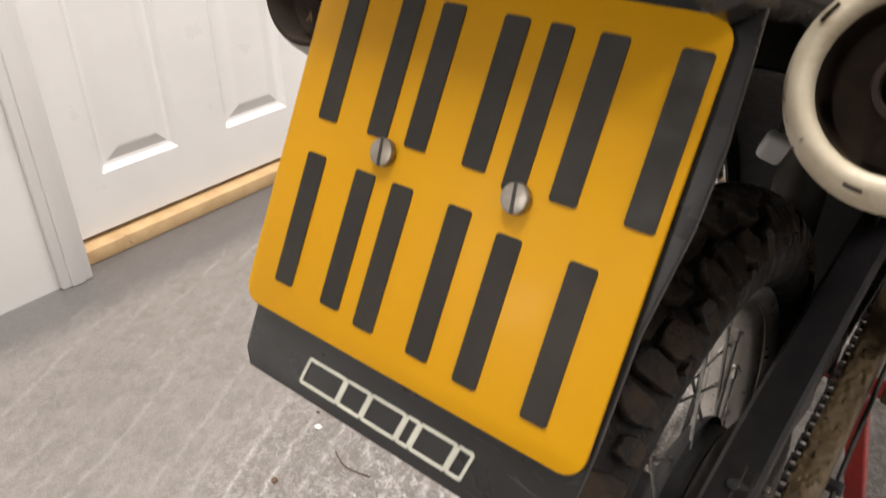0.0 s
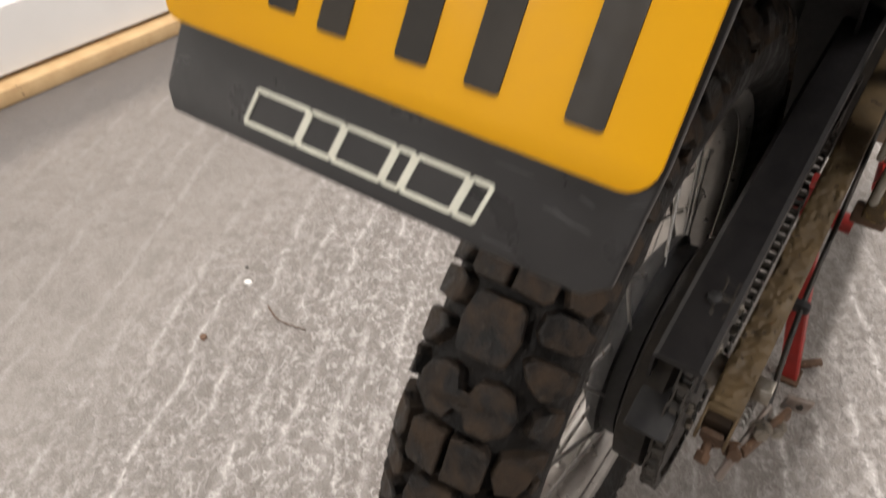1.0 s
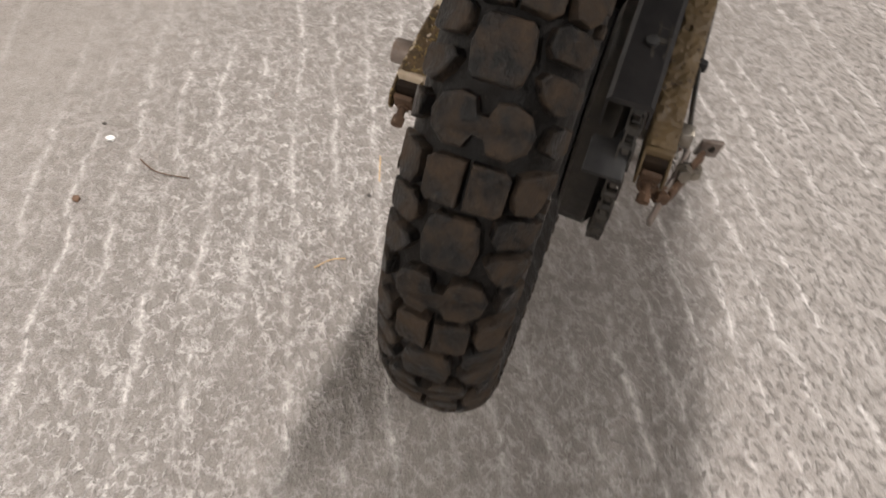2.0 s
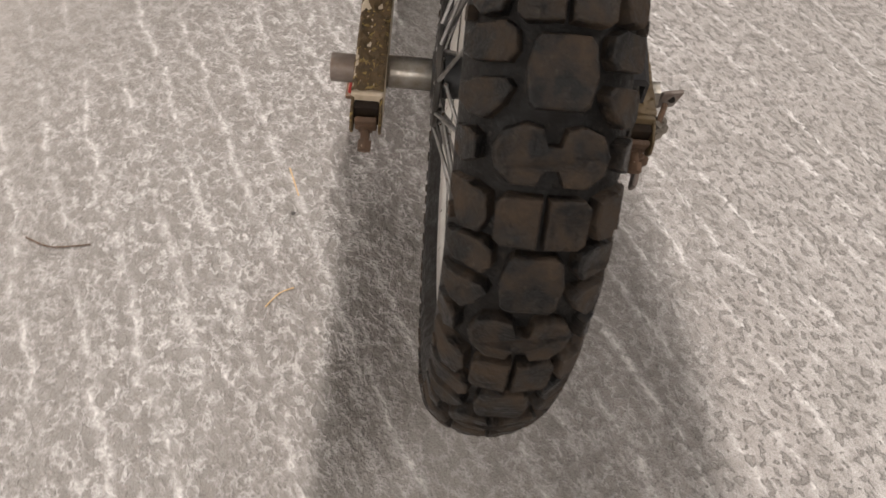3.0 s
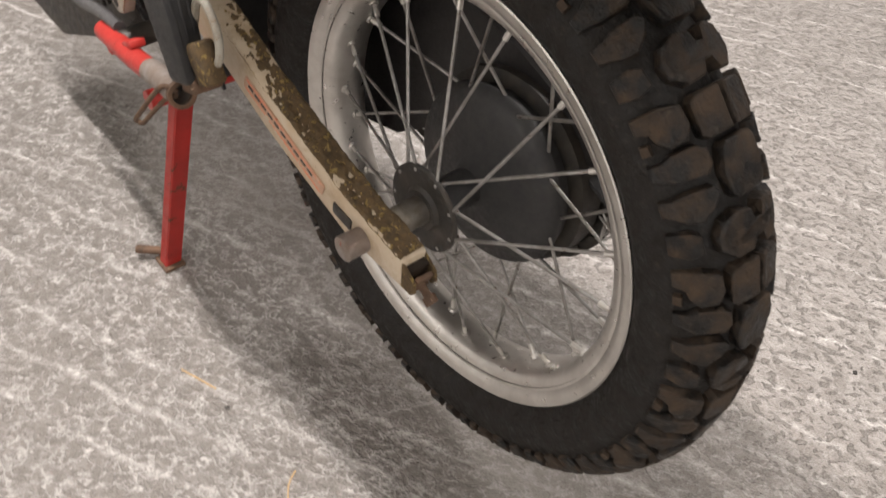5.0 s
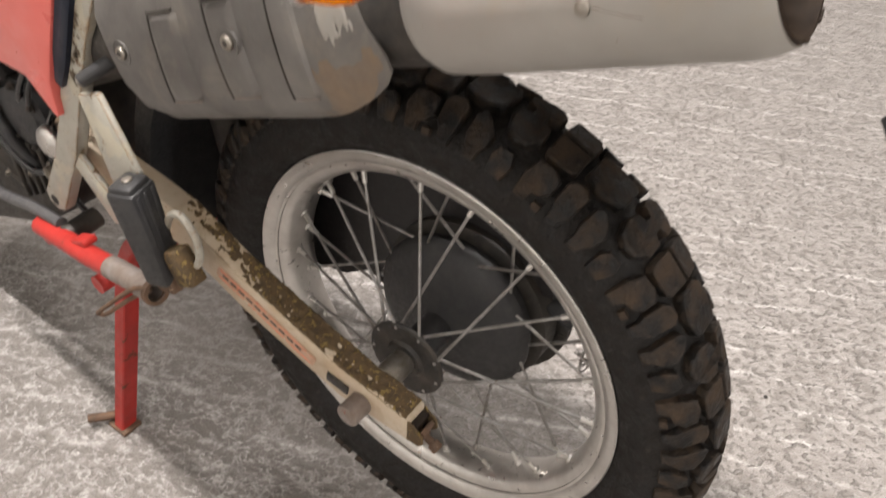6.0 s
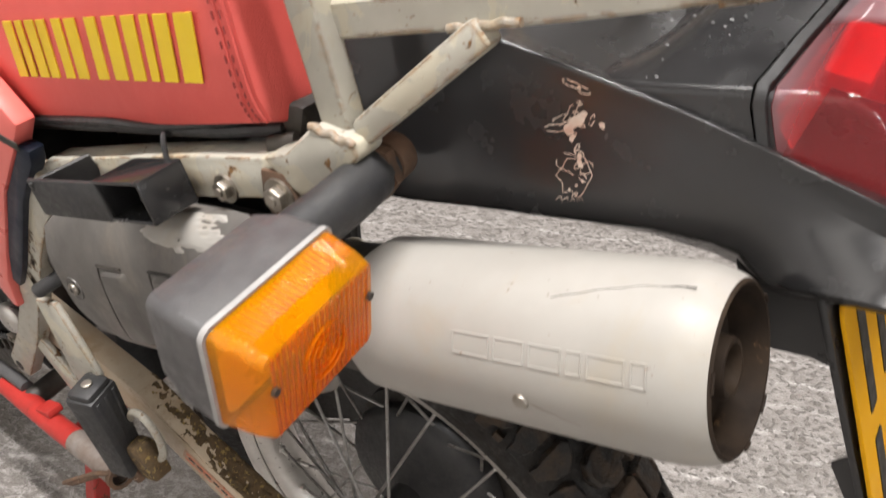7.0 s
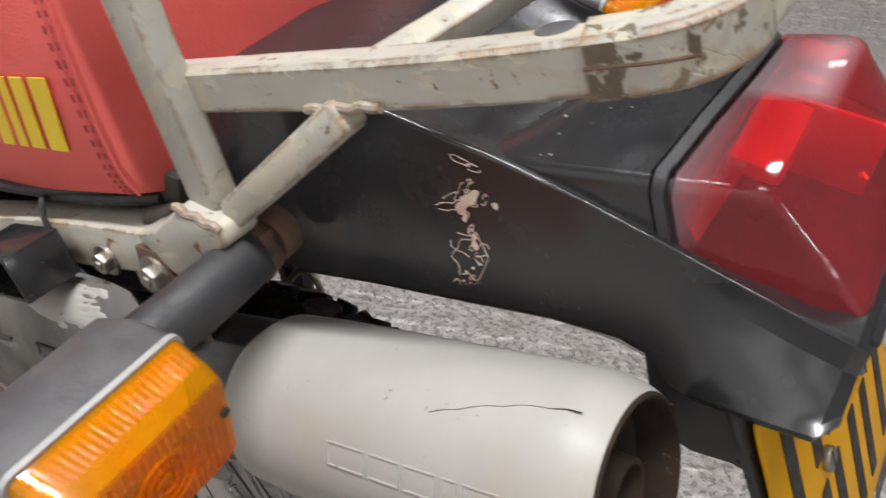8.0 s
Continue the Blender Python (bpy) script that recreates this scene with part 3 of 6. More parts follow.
b = bmesh.new()
for y0, y1 in ((DOOR0 - 0.075, DOOR0 + 0.004), (DOOR1 - 0.004, DOOR1 + 0.075)):
    beam((WX + 0.009, (y0 + y1) / 2, 0), (WX + 0.009, (y0 + y1) / 2, 2.12), y1 - y0, 0.018, (1, 0, 0), 0.005, b)
    beam((WX + 0.016, (y0 + y1) / 2, 0), (WX + 0.016, (y0 + y1) / 2, 2.12), (y1 - y0) * 0.45, 0.018, (1, 0, 0), 0.006, b)
beam((WX + 0.009, DOOR0 - 0.075, 2.085), (WX + 0.009, DOOR1 + 0.075, 2.085), 0.018, 0.075, (0, 0, 1), 0.005, b)
setting("trim", b, WHITE, "white painted wooden door casing", "casing", True)

door = thing("door_1", "closed white six panel door with bare timber threshold", "door", kind="structure")
DX = WX - 0.075
YA, YB, ZA = DOOR0 + 0.012, DOOR1 - 0.012, 0.055
COLS = ((YA + 0.115, YA + 0.345), (YB - 0.345, YB - 0.115))
ROWS = ((0.20, 0.86), (1.02, 1.58), (1.70, 1.92))
b = bmesh.new()
for y0, y1 in ((YA, COLS[0][0]), (COLS[0][1], COLS[1][0]), (COLS[1][1], YB)):
    box((0.036, y1 - y0, 1.985), pose(DX - 0.018, (y0 + y1) / 2, ZA + 0.9925), 0.0, bm=b)
for y0, y1 in COLS:
    for z0, z1 in ((ZA, ROWS[0][0]), (ROWS[0][1], ROWS[1][0]), (ROWS[1][1], ROWS[2][0]), (ROWS[2][1], ZA + 1.985)):
        box((0.036, y1 - y0, z1 - z0), pose(DX - 0.018, (y0 + y1) / 2, (z0 + z1) / 2), 0.0, bm=b)
part("door_frame", b, WHITE, door, smooth=False)


def raised_panel(y0, y1, z0, z1):
    steps = ((0.0, 0.0), (0.004, 0.0005), (0.017, -0.0125), (0.026, -0.0140), (0.056, -0.0040), (0.062, -0.0030))
    rings = [[(DX + d - 0.0005, y0 + i, z0 + i), (DX + d - 0.0005, y1 - i, z0 + i), (DX + d - 0.0005, y1 - i, z1 - i), (DX + d - 0.0005, y0 + i, z1 - i)]
             for i, d in steps]
    bm = loft(rings, False)
    bm.verts.ensure_lookup_table()
    bm.faces.new(bm.verts[-4:])
    return part("panel", bm, WHITE, door, smooth=False)


for y0, y1 in COLS:
    for z0, z1 in ROWS:
        raised_panel(y0, y1, z0, z1)
b = box((0.075, DOOR1 - DOOR0 - 0.004, 0.040), pose(WX - 0.072, (DOOR0 + DOOR1) / 2, 0.021), 0.003)
part("threshold", b, TIMBER, door, "bare pale timber threshold strip")

# ---- the motorcycle ----
bike = thing("motorcycle", "worn red and cream trail motorcycle raised on its red centre stand", "motorcycle")
bike.location = (0, 0, -0.005)

# tyre, with each tread block
A_X, A_R, R_MID = 0.0525, 0.0455, 0.2795
prof = [(-0.029, 0.226), (-0.030, 0.240), (-0.0375, 0.2480), (-0.0495, 0.262)]
prof += [(A_X * math.sin(radians(a)), R_MID + A_R * math.cos(radians(a))) for a in range(-90, 91, 6)]
prof += [(0.0495, 0.262), (0.0375, 0.2480), (0.030, 0.240), (0.029, 0.226)]
tyre = part("tyre", lathe(prof, 128, True, AXLE), CASING, bike, "muddy knobbly black trail tyre")

ARC = [(0.0, 0.0)]
for k in range(1, 181):
    a0, a1 = radians((k - 1) / 2), radians(k / 2)
    ARC.append((ARC[-1][0] + math.hypot(A_X * (math.sin(a1) - math.sin(a0)), A_R * (math.cos(a1) - math.cos(a0))), a1))


def on_tyre(u, s, h):
    """u across the tread, s along it, h above the casing."""
    a = float(np.interp(abs(u), [q[0] for q in ARC], [q[1] for q in ARC])) * (1 if u >= 0 else -1)
    n = Vector((math.sin(a) / A_X, math.cos(a) / A_R)).normalized()
    x, r = A_X * math.sin(a) + h * n.x, R_MID + A_R * math.cos(a) + h * n.y
    t = s / 0.32
    return Vector((x, r * math.cos(t), r * math.sin(t)))


def block_mesh(outline):
    """A tread block: tall in the middle of the tyre, lower out on the shoulder, with worn edges."""
    bm = bmesh.new()
    cu, cs = sum(p[0] for p in outline) / len(outline), sum(p[1] for p in outline) / len(outline)
    rings = []
    for k, drop in ((1.06, None), (1.03, 0.0030), (1.0, 0.0010), (0.965, 0.0003), (0.90, 0.0)):
        ring_ = []
        for u, s in outline:
            tall = float(np.interp(abs(u), [0.0, 0.042, 0.055, 0.062], [0.0113, 0.0106, 0.0072, 0.0050]))
            ring_.append(bm.verts.new(on_tyre(cu + (u - cu) * k, cs + (s - cs) * k, -0.002 if drop is None else tall - drop)))
        rings.append(ring_)
    n = len(outline)
    for a, c in zip(rings, rings[1:]):
        for i in range(n):
            bm.faces.new((a[i], a[(i + 1) % n], c[(i + 1) % n], c[i]))
    bm.faces.new(rings[-1])
    bmesh.ops.recalc_face_normals(bm, faces=bm.faces)
    me = bpy.data.meshes.new("tread_block")
    bm.to_mesh(me)
    bm.free()
    for p in me.polygons:
        p.use_smooth = True
    me.set_sharp_from_angle(angle=radians(22))
    me.materials.append(RUBBER)
    return me


PERIODS = 16
BUTTERFLY = [(0.0035, -0.0065), (0.0062, -0.0155), (0.015, -0.0175), (0.0255, -0.013), (0.0310, -0.002), (0.0285, 0.009), (0.019, 0.0165), (0.0075, 0.0155), (0.0035, 0.0065)]
HEXAGON = [(-0.0115, -0.0195), (0.0115, -0.0195), (0.0150, -0.0155), (0.0178, 0.0005), (0.0150, 0.0165), (0.0118, 0.0195), (-0.0118, 0.0195), (-0.0150, 0.0165), (-0.0178, 0.0005), (-0.0150, -0.0155)]
HALF = [
    [(0.0245, -0.0215), (0.0300, -0.0255), (0.0460, -0.0245), (0.0520, -0.0205), (0.0620, -0.0195), (0.0620, -0.0085), (0.0535, -0.0065), (0.0470, -0.0040), (0.0275, -0.0040), (0.0235, -0.0100)],
    [(0.0235, 0.0100), (0.0275, 0.0050), (0.0450, 0.0055), (0.0520, 0.0085), (0.0620, 0.0085), (0.0620, 0.0205), (0.0540, 0.0225), (0.0465, 0.0270), (0.0370, 0.0280), (0.0285, 0.0195)],
    [(0.0400, 0.0385), (0.0470, 0.0345), (0.0620, 0.0360), (0.0620, 0.0525), (0.0480, 0.0560), (0.0390, 0.0515)],
    [(0.0020, 0.0690), (0.0210, 0.0695), (0.0250, 0.0735), (0.0245, 0.0965), (0.0205, 0.1000), (0.0020, 0.0990)],
    [(0.0305, 0.0710), (0.0420, 0.0670), (0.0620, 0.0680), (0.0620, 0.0800), (0.0530, 0.0825), (0.0505, 0.0905), (0.0440, 0.0965), (0.0330, 0.0955), (0.0290, 0.0850)],
    [(0.0555, 0.0890), (0.0620, 0.0885), (0.0620, 0.0975), (0.0555, 0.0975)],
]
shapes = [HEXAGON, [(u, 0.0455 + q) for u, q in BUTTERFLY] + [(-u, 0.0455 + q) for u, q in reversed(BUTTERFLY)]]
for o in HALF:
    shapes += [o, [(-u, q) for u, q in reversed(o)]]
meshes = [block_mesh(o) for o in shapes]
for p in range(PERIODS):
    for me in meshes:
        same_mesh("tread_block", me, tyre, AXLE @ pose(0, 0, 0, 360 * p / PERIODS + 7, 0, 0))

# rim, spokes and nipples
half = [(0.0368, 0.2415), (0.0376, 0.2435), (0.0366, 0.2450), (0.0335, 0.2440), (0.031, 0.2390), (0.030, 0.226)]
inner = [(0.0366, 0.2380), (0.0335, 0.2315), (0.0285, 0.2275), (0.0265, 0.219), (0.021, 0.2135), (0.010, 0.2105), (0.0, 0.2098)]
ring = [(-x, r) for x, r in reversed(half)][::1] + [(-x, r) for x, r in inner] + [(x, r) for x, r in reversed(inner[:-1])] + half
rim = part("rim", lathe(ring, 128, True, AXLE), ALLOY, bike, "scuffed bare aluminium wheel rim")


def polar(x, r, deg):
    return Vector((x, r * math.cos(radians(deg)), r * math.sin(radians(deg))))


for side, hx, hr, lacing in ((-1, -0.0555, 0.0445, ((32.0, 2.0), (34.0, 60.5))), (1, 0.034, 0.088, ((20.0, 51.0), (62.0, 31.0)))):
    for turn, (a0, a1) in zip((-1, 1), lacing):
        p0 = polar(hx + 0.0042 * turn, hr, a0)
        p1 = polar(side * 0.006, 0.2125, a1)
        d = (p1 - p0).normalized()
        sp = rod(p0, p1 - d * 0.010, 0.0019, 8)
        bmesh.ops.create_uvsphere(sp, u_segments=8, v_segments=5, radius=0.0030, matrix=Matrix.Translation(p0))
        nip = rod(p1 - d * 0.018, p1 + d * 0.002, 0.0031, 8)
        rod(p1 - d * 0.005, p1 + d * 0.003, 0.0056, 12, 0.001, nip)
        first, first_n = part("spoke", sp, STEEL, rim), part("nipple", nip, ALLOY, rim)
        first.matrix_basis, first_n.matrix_basis = AXLE, AXLE
        for k in range(1, 9):
            same_mesh("spoke", first.data, rim, AXLE @ pose(0, 0, 0, 40 * k))
            same_mesh("nipple", first_n.data, rim, AXLE @ pose(0, 0, 0, 40 * k))
m_in = AXLE @ pose(0, 0, 0, -60)
part("valve_stem", rod(m_in @ polar(-0.004, 0.212, 0), m_in @ polar(-0.006, 0.178, 0), 0.004, 10), MATT, rim)
part("balance_wire", pipe([AXLE @ polar(-0.012 + 0.006 * math.sin(k * 2.1), 0.200 + 0.008 * math.cos(k * 2.9), 155 + 3.2 * math.sin(k * 1.7)) for k in range(12)], 0.0009, 5, 4), STEEL, rim,
     "tangle of thin wire round a spoke")

# hub: flange, tube and drum
hub = part("hub", lathe([(-0.052, 0.0), (-0.052, 0.021), (0.0, 0.021), (0.006, 0.030), (0.014, 0.080), (0.022, 0.098), (0.030, 0.104), (0.034, 0.1045), (0.036, 0.098),
                         (0.050, 0.098), (0.052, 0.0)], 64, False, AXLE), MATT, bike, "black cast wheel hub and brake drum")
fl = lathe([(-0.0600, 0.015), (-0.0600, 0.036), (-0.0615, 0.042), (-0.0615, 0.0480), (-0.0600, 0.0495), (-0.0570, 0.0495), (-0.0558, 0.0480), (-0.0558, 0.015)], 48, True, AXLE)
part("flange", fl, GRIME, hub)
for k in range(18):
    part("flange_hole", rod(AXLE @ polar(-0.0619, 0.0445, 20 * k), AXLE @ polar(-0.0600, 0.0445, 20 * k), 0.0021, 8), MATT, hub)
part("bearing_seal", lathe([(-0.064, 0.013), (-0.064, 0.022), (-0.059, 0.026), (-0.059, 0.013)], 32, True, AXLE), GRIME, hub)

# swinging arm, axle, adjusters
arms = {}
for sg in (-1, 1):
    x = -0.121 if sg < 0 else 0.128
    bm = bmesh.new()
    line = [(-0.062, 0.4205, 0.3855), (0.03, 0.437, 0.385), (0.17, 0.484, 0.4285), (0.22, 0.506, 0.450), (0.26, 0.5245, 0.468), (0.31, 0.533, 0.480), (0.47, 0.556, 0.505)]
    out = [(y, t) for y, t, _ in line] + [(y, l) for y, _, l in reversed(line)]
    plate(out, x - 0.0145, x + 0.0145, 0.003, bm)
    arms[sg] = part("swinging_arm", bm, MUDDY if sg < 0 else OCHRE, bike, "cream swinging arm caked with rust and dried mud")
    for dx in (-0.0128, 0.0128):
        part("arm_cheek", plate([(-0.058, 0.4200), (-0.058, 0.3862), (-0.074, 0.3860), (-0.080, 0.3935), (-0.078, 0.4060)], x + dx - 0.0014, x + dx + 0.0014, 0.0008), CRUST if sg < 0 else OCHRE, arms[sg])
    # solid dark block: the cavity's shade is put into its colour
    part("arm_end", box((0.0225, 0.012, 0.024), pose(x, -0.0625, 0.402, 10, 0, 0), 0.002), SOOT_AND_SHADE, arms[sg], "dark block painted as the shade in the arm's hollow end")
    part("adjuster_block", box((0.020, 0.006, 0.020), pose(x, -0.0725, 0.3965, 25, 0, 0), 0.002), RUST, arms[sg])
    crust = bmesh.new()
    cols, rows_, grid = 12, 200, {}
    for i in range(rows_ + 1):
        yy = -0.058 + 0.34 * i / rows_
        zz = float(np.interp(yy, [q[0] for q in line], [q[1] for q in line]))
        for j in range(cols + 1):
            over = 2 * j / cols - 1
            n1 = noise.noise((yy * 45 + 3 * sg, over * 1.6, 1.5)) + 0.8 * noise.noise((yy * 140, over * 3.5, 4.0 + sg)) + 0.5 * noise.noise((yy * 330, over * 8.0, 9.0))
            lie = 0.0019 - 0.022 * max(0.0, yy - 0.13) + 0.0026 * n1 + 0.0010 * (over if sg < 0 else 0.4)
            grid[i, j] = crust.verts.new((x + 0.0146 * over, yy, zz + lie - 0.0026 * over ** 8))
    for i in range(rows_):
        for j in range(cols):
            crust.faces.new([grid[i, j], grid[i + 1, j], grid[i + 1, j + 1], grid[i, j + 1]])
    tagged(part("mud_crust", crust, CRUST if sg < 0 else OCHRE, arms[sg], "crust of dried brown mud"), kind="stuff")
    bolt = rod((x, -0.060, 0.398), (x, -0.088, 0.382), 0.0042, 12)
    rod((x, -0.083, 0.385), (x, -0.091, 0.3805), 0.0068, 6, 0.0005, bolt)
    rod((x, -0.069, 0.393), (x, -0.075, 0.3895), 0.0072, 6, 0.0005, bolt)
    part("adjuster_bolt", bolt, RUST, arms[sg])
part("axle_nut", rod((-0.1355, 0, ZC), (-0.160, 0, ZC), 0.0135, 20, 0.0012), GREYWORN, arms[-1], "dull brown steel axle end")
part("axle_slot", box((0.003, 0.030, 0.014), pose(-0.1362, 0.033, ZC + 0.006, 8), 0.001), GRIME, arms[-1])
part("spacer", rod((-0.1065, 0, ZC), (-0.060, 0, ZC), 0.0155, 20, 0.001), BOLT, arms[-1])
part("spacer", rod((0.052, 0, ZC), (0.120, 0, ZC), 0.0155, 20, 0.001), BOLT, arms[1])
part("axle_nut", rod((0.1425, 0, ZC), (0.158, 0, ZC), 0.0135, 6, 0.0012), BOLT, arms[1])
m_st = Matrix.Identity(4)
for i, v in enumerate(((0, -0.9335, -0.3585), (0, -0.3585, 0.9335), (-1, 0, 0))):
    for j in range(3):
        m_st[j][i] = v[j]
m_st.translation = (-0.1358, 0.135, 0.4445)
part("sticker", slab(rounded(0.150, 0.017, 0.003), 0.0012, m_st), SALMON, arms[-1], "worn salmon and cream sticker with unreadable print")
for v in (-0.0062, 0.0062):
    part("sticker_line", slab(rounded(0.142, 0.0022, 0.0008, 2), 0.0005, m_st @ pose(0, v, 0.0012)), ORANGE, arms[-1], "orange edging of the sticker")
for k in range(10):
    part("print_bar", slab(rounded(0.0094, 0.0030, 0.0008, 2), 0.0006, m_st @ pose(-0.062 + 0.0125 * k, 0.001, 0.0012)), GRIME, arms[-1])

# sprocket, chain and guard
SX = 0.096
teeth = []
for k in range(46 * 4):
    a = 2 * math.pi * k / (46 * 4)
    r = 0.1245 if k % 4 in (0, 1) else 0.1165
    teeth.append((r * math.cos(a), r * math.sin(a)))
sp = plate([(y, z + ZC) for y, z in teeth], SX - 0.003, SX + 0.003, 0)
sprocket = part("sprocket", sp, GRIME, bike, "oily dark chain sprocket")
part("sprocket_carrier", lathe([(0.052, 0.0), (0.052, 0.100), (0.056, 0.112), (0.082, 0.113), (0.089, 0.104), (0.093, 0.0)], 48, False, AXLE), GRIME, sprocket)
for k in range(6):
    q = AXLE @ polar(SX + 0.003, 0.060, 60 * k)
    hex_bolt(q, (1, 0, 0), 0.006, 0.007, sprocket, BOLT, False)
FY, FZ, FR, RR = 0.50, 0.452, 0.038, 0.1195
path_pts = []
up_a = math.atan2(FZ - ZC, FY) + math.acos((RR - FR) / math.hypot(FY, FZ - ZC))
lo_a = math.atan2(FZ - ZC, FY) - math.acos((RR - FR) / math.hypot(FY, FZ - ZC))
for k in range(61):
    a = up_a + (2 * math.pi - (up_a - lo_a)) * k / 60
    path_pts.append(Vector((RR * math.cos(a), ZC + RR * math.sin(a))))
for k in range(13):
    a = lo_a + (up_a - lo_a) * k / 12
    path_pts.append(Vector((FY + FR * math.cos(a), FZ + FR * math.sin(a))))
path_pts.append(path_pts[0])
dist = [0.0]
for p, q in zip(path_pts, path_pts[1:]):
    dist.append(dist[-1] + (q - p).length)
links = int(dist[-1] / 0.015875) // 2 * 2
chain = part("chain", rod((SX, FY, FZ), (SX + 0.004, FY, FZ), 0.036, 32), GRIME, bike, "greasy rusted drive chain")


def at_chain(d):
    d = d % dist[-1]
    return Vector((float(np.interp(d, dist, [p.x for p in path_pts])), float(np.interp(d, dist, [p.y for p in path_pts]))))


def link_mesh(wide):
    bm = bmesh.new()
    o = 0.0062 if wide else 0.0045
    shape = []
    for c, a0 in ((0.00794, -90), (-0.00794, 90)):
        shape += [(c + 0.0058 * math.cos(radians(a0 + 30 * k)), 0.0058 * math.sin(radians(a0 + 30 * k))) for k in range(7)]
    for s in (-1, 1):
        plate(shape, s * o - 0.0008, s * o + 0.0008, 0, bm)
    if not wide:
        for c in (-0.00794, 0.00794):
            rod((-0.0042, c, 0), (0.0042, c, 0), 0.005, 10, 0, bm)
    bmesh.ops.recalc_face_normals(bm, faces=bm.faces)
    me = bpy.data.meshes.new("chain_link")
    bm.to_mesh(me)
    bm.free()
    me.materials.append(GRIME)
    return me


wide, slim = link_mesh(True), link_mesh(False)
for k in range(links):
    step = dist[-1] / links
    p, q = at_chain(k * step), at_chain((k + 1) * step)
    mid, ang = (p + q) / 2, math.degrees(math.atan2(q.y - p.y, q.x - p.x))
    same_mesh("chain_link", wide if k % 2 else slim, chain, pose(SX, mid.x, mid.y, ang))

gm = bmesh.new()
top = [(-0.107, 0.4938), (0.02, 0.540), (0.20, 0.585), (0.42, 0.625)]
rings = []
for (y, z), d in zip(top, (0.030, 0.085, 0.264, 0.36)):
    rings.append([(0.066, y, z - d), (0.066, y, z - 0.004), (0.070, y, z), (0.103, y, z + 0.001), (0.107, y, z - 0.003), (0.107, y, z - 0.022),
                  (0.1045, y, z - 0.022), (0.1045, y, z - 0.005), (0.0685, y, z - 0.005), (0.0685, y, z - d)])
guard = part("chain_guard", loft(rings), GUARD, bike, "black plastic chain guard")
part("guard_screw", rod((0.088, -0.045, 0.5165), (0.088, -0.046, 0.5195), 0.006, 12, 0.001), MATT, guard)
part("guard_skirt", box((0.036, 0.13, 0.006), pose(0.083, -0.075, 0.458, 24), 0.002), MATT, guard)

# right side: brake rod, lever, brackets
brake = part("brake_lever", beam((0.156, -0.034, 0.350), (0.178, 0.020, 0.372), 0.006, 0.018, (0, 0, 1), 0.002), RUST, bike, "rusty brake lever with rod and return spring")
part("brake_rod", pipe([(0.161, -0.012, 0.374), (0.150, 0.127, 0.408), (0.146, 0.30, 0.466), (0.143, 0.45, 0.50)], 0.0028, 8), GRIME, brake)
part("rod_clip", box((0.018, 0.012, 0.012), pose(0.149, 0.127, 0.408), 0.003), MATT, brake)
part("lever_tab", box((0.024, 0.005, 0.028), pose(0.181, 0.026, 0.378, 20, 0, 15), 0.002), GREYWORN, brake)
part("lever_hole", rod((0.183, 0.0225, 0.381), (0.1825, 0.0215, 0.381), 0.0042, 12), GRIME, brake)
for q in ((0.161, -0.012, 0.368), (0.172, 0.006, 0.360), (0.130, -0.040, 0.363), (0.148, -0.034, 0.350)):
    hex_bolt(q, (0.3, -0.9, 0.2), 0.0072, 0.011, brake, BOLT if q[0] > 0.15 else RUST)
part("spring", pipe([(0.143 + 0.006 * math.cos(k * 1.3), -0.040 + 0.0018 * k, 0.388 + 0.006 * math.sin(k * 1.3)) for k in range(26)], 0.0013, 6, 3), STEEL, brake)
part("lever_plate", beam((0.146, -0.056, 0.326), (0.162, 0.012, 0.376), 0.006, 0.026, (0, 0, 1), 0.003), GREYWORN, brake)

# centre stand
stand = part("centre_stand", pipe([(-0.170, 0.515, 0.392), (-0.178, 0.40, 0.412), (-0.182, 0.335, 0.427)], 0.0135, 16, 6), RED, bike, "red painted steel centre stand with rusty pipe end")
sleeve = bmesh.new()
ax0, ax1 = Vector((-0.181, 0.345, 0.425)), Vector((-0.187, 0.252, 0.446))
m = along(ax0, ax1)
L = (ax1 - ax0).length
prof2 = [(0.0, 0.0105), (0.0, 0.0142), (L * 0.5, 0.0140), (L, 0.0150), (L, 0.0108)]
tube = lathe(prof2, 24, True, m @ pose(0, 0, 0, 0, -90, 0))
part("pipe_end", tube, GREYWORN, stand, "worn grey pipe end with a rusty rim")
part("pipe_bore", rod(ax0 + (ax1 - ax0) * 0.3, ax0 + (ax1 - ax0) * 0.7, 0.0107, 20), GRIME, stand)
part("pipe_rim", lathe([(L - 0.006, 0.0146), (L - 0.006, 0.0158), (L + 0.001, 0.0158), (L + 0.001, 0.0110), (L - 0.004, 0.0106)], 24, True, m @ pose(0, 0, 0, 0, -90, 0)), RUST, stand)
part("hook", pipe([(-0.190, 0.256, 0.449), (-0.199, 0.262, 0.456), (-0.202, 0.282, 0.441), (-0.206, 0.330, 0.391), (-0.208, 0.357, 0.362), (-0.205, 0.361, 0.355), (-0.202, 0.352, 0.357), (-0.198, 0.322, 0.388), (-0.193, 0.286, 0.424), (-0.188, 0.268, 0.436)], 0.0029, 8), RUST, stand)
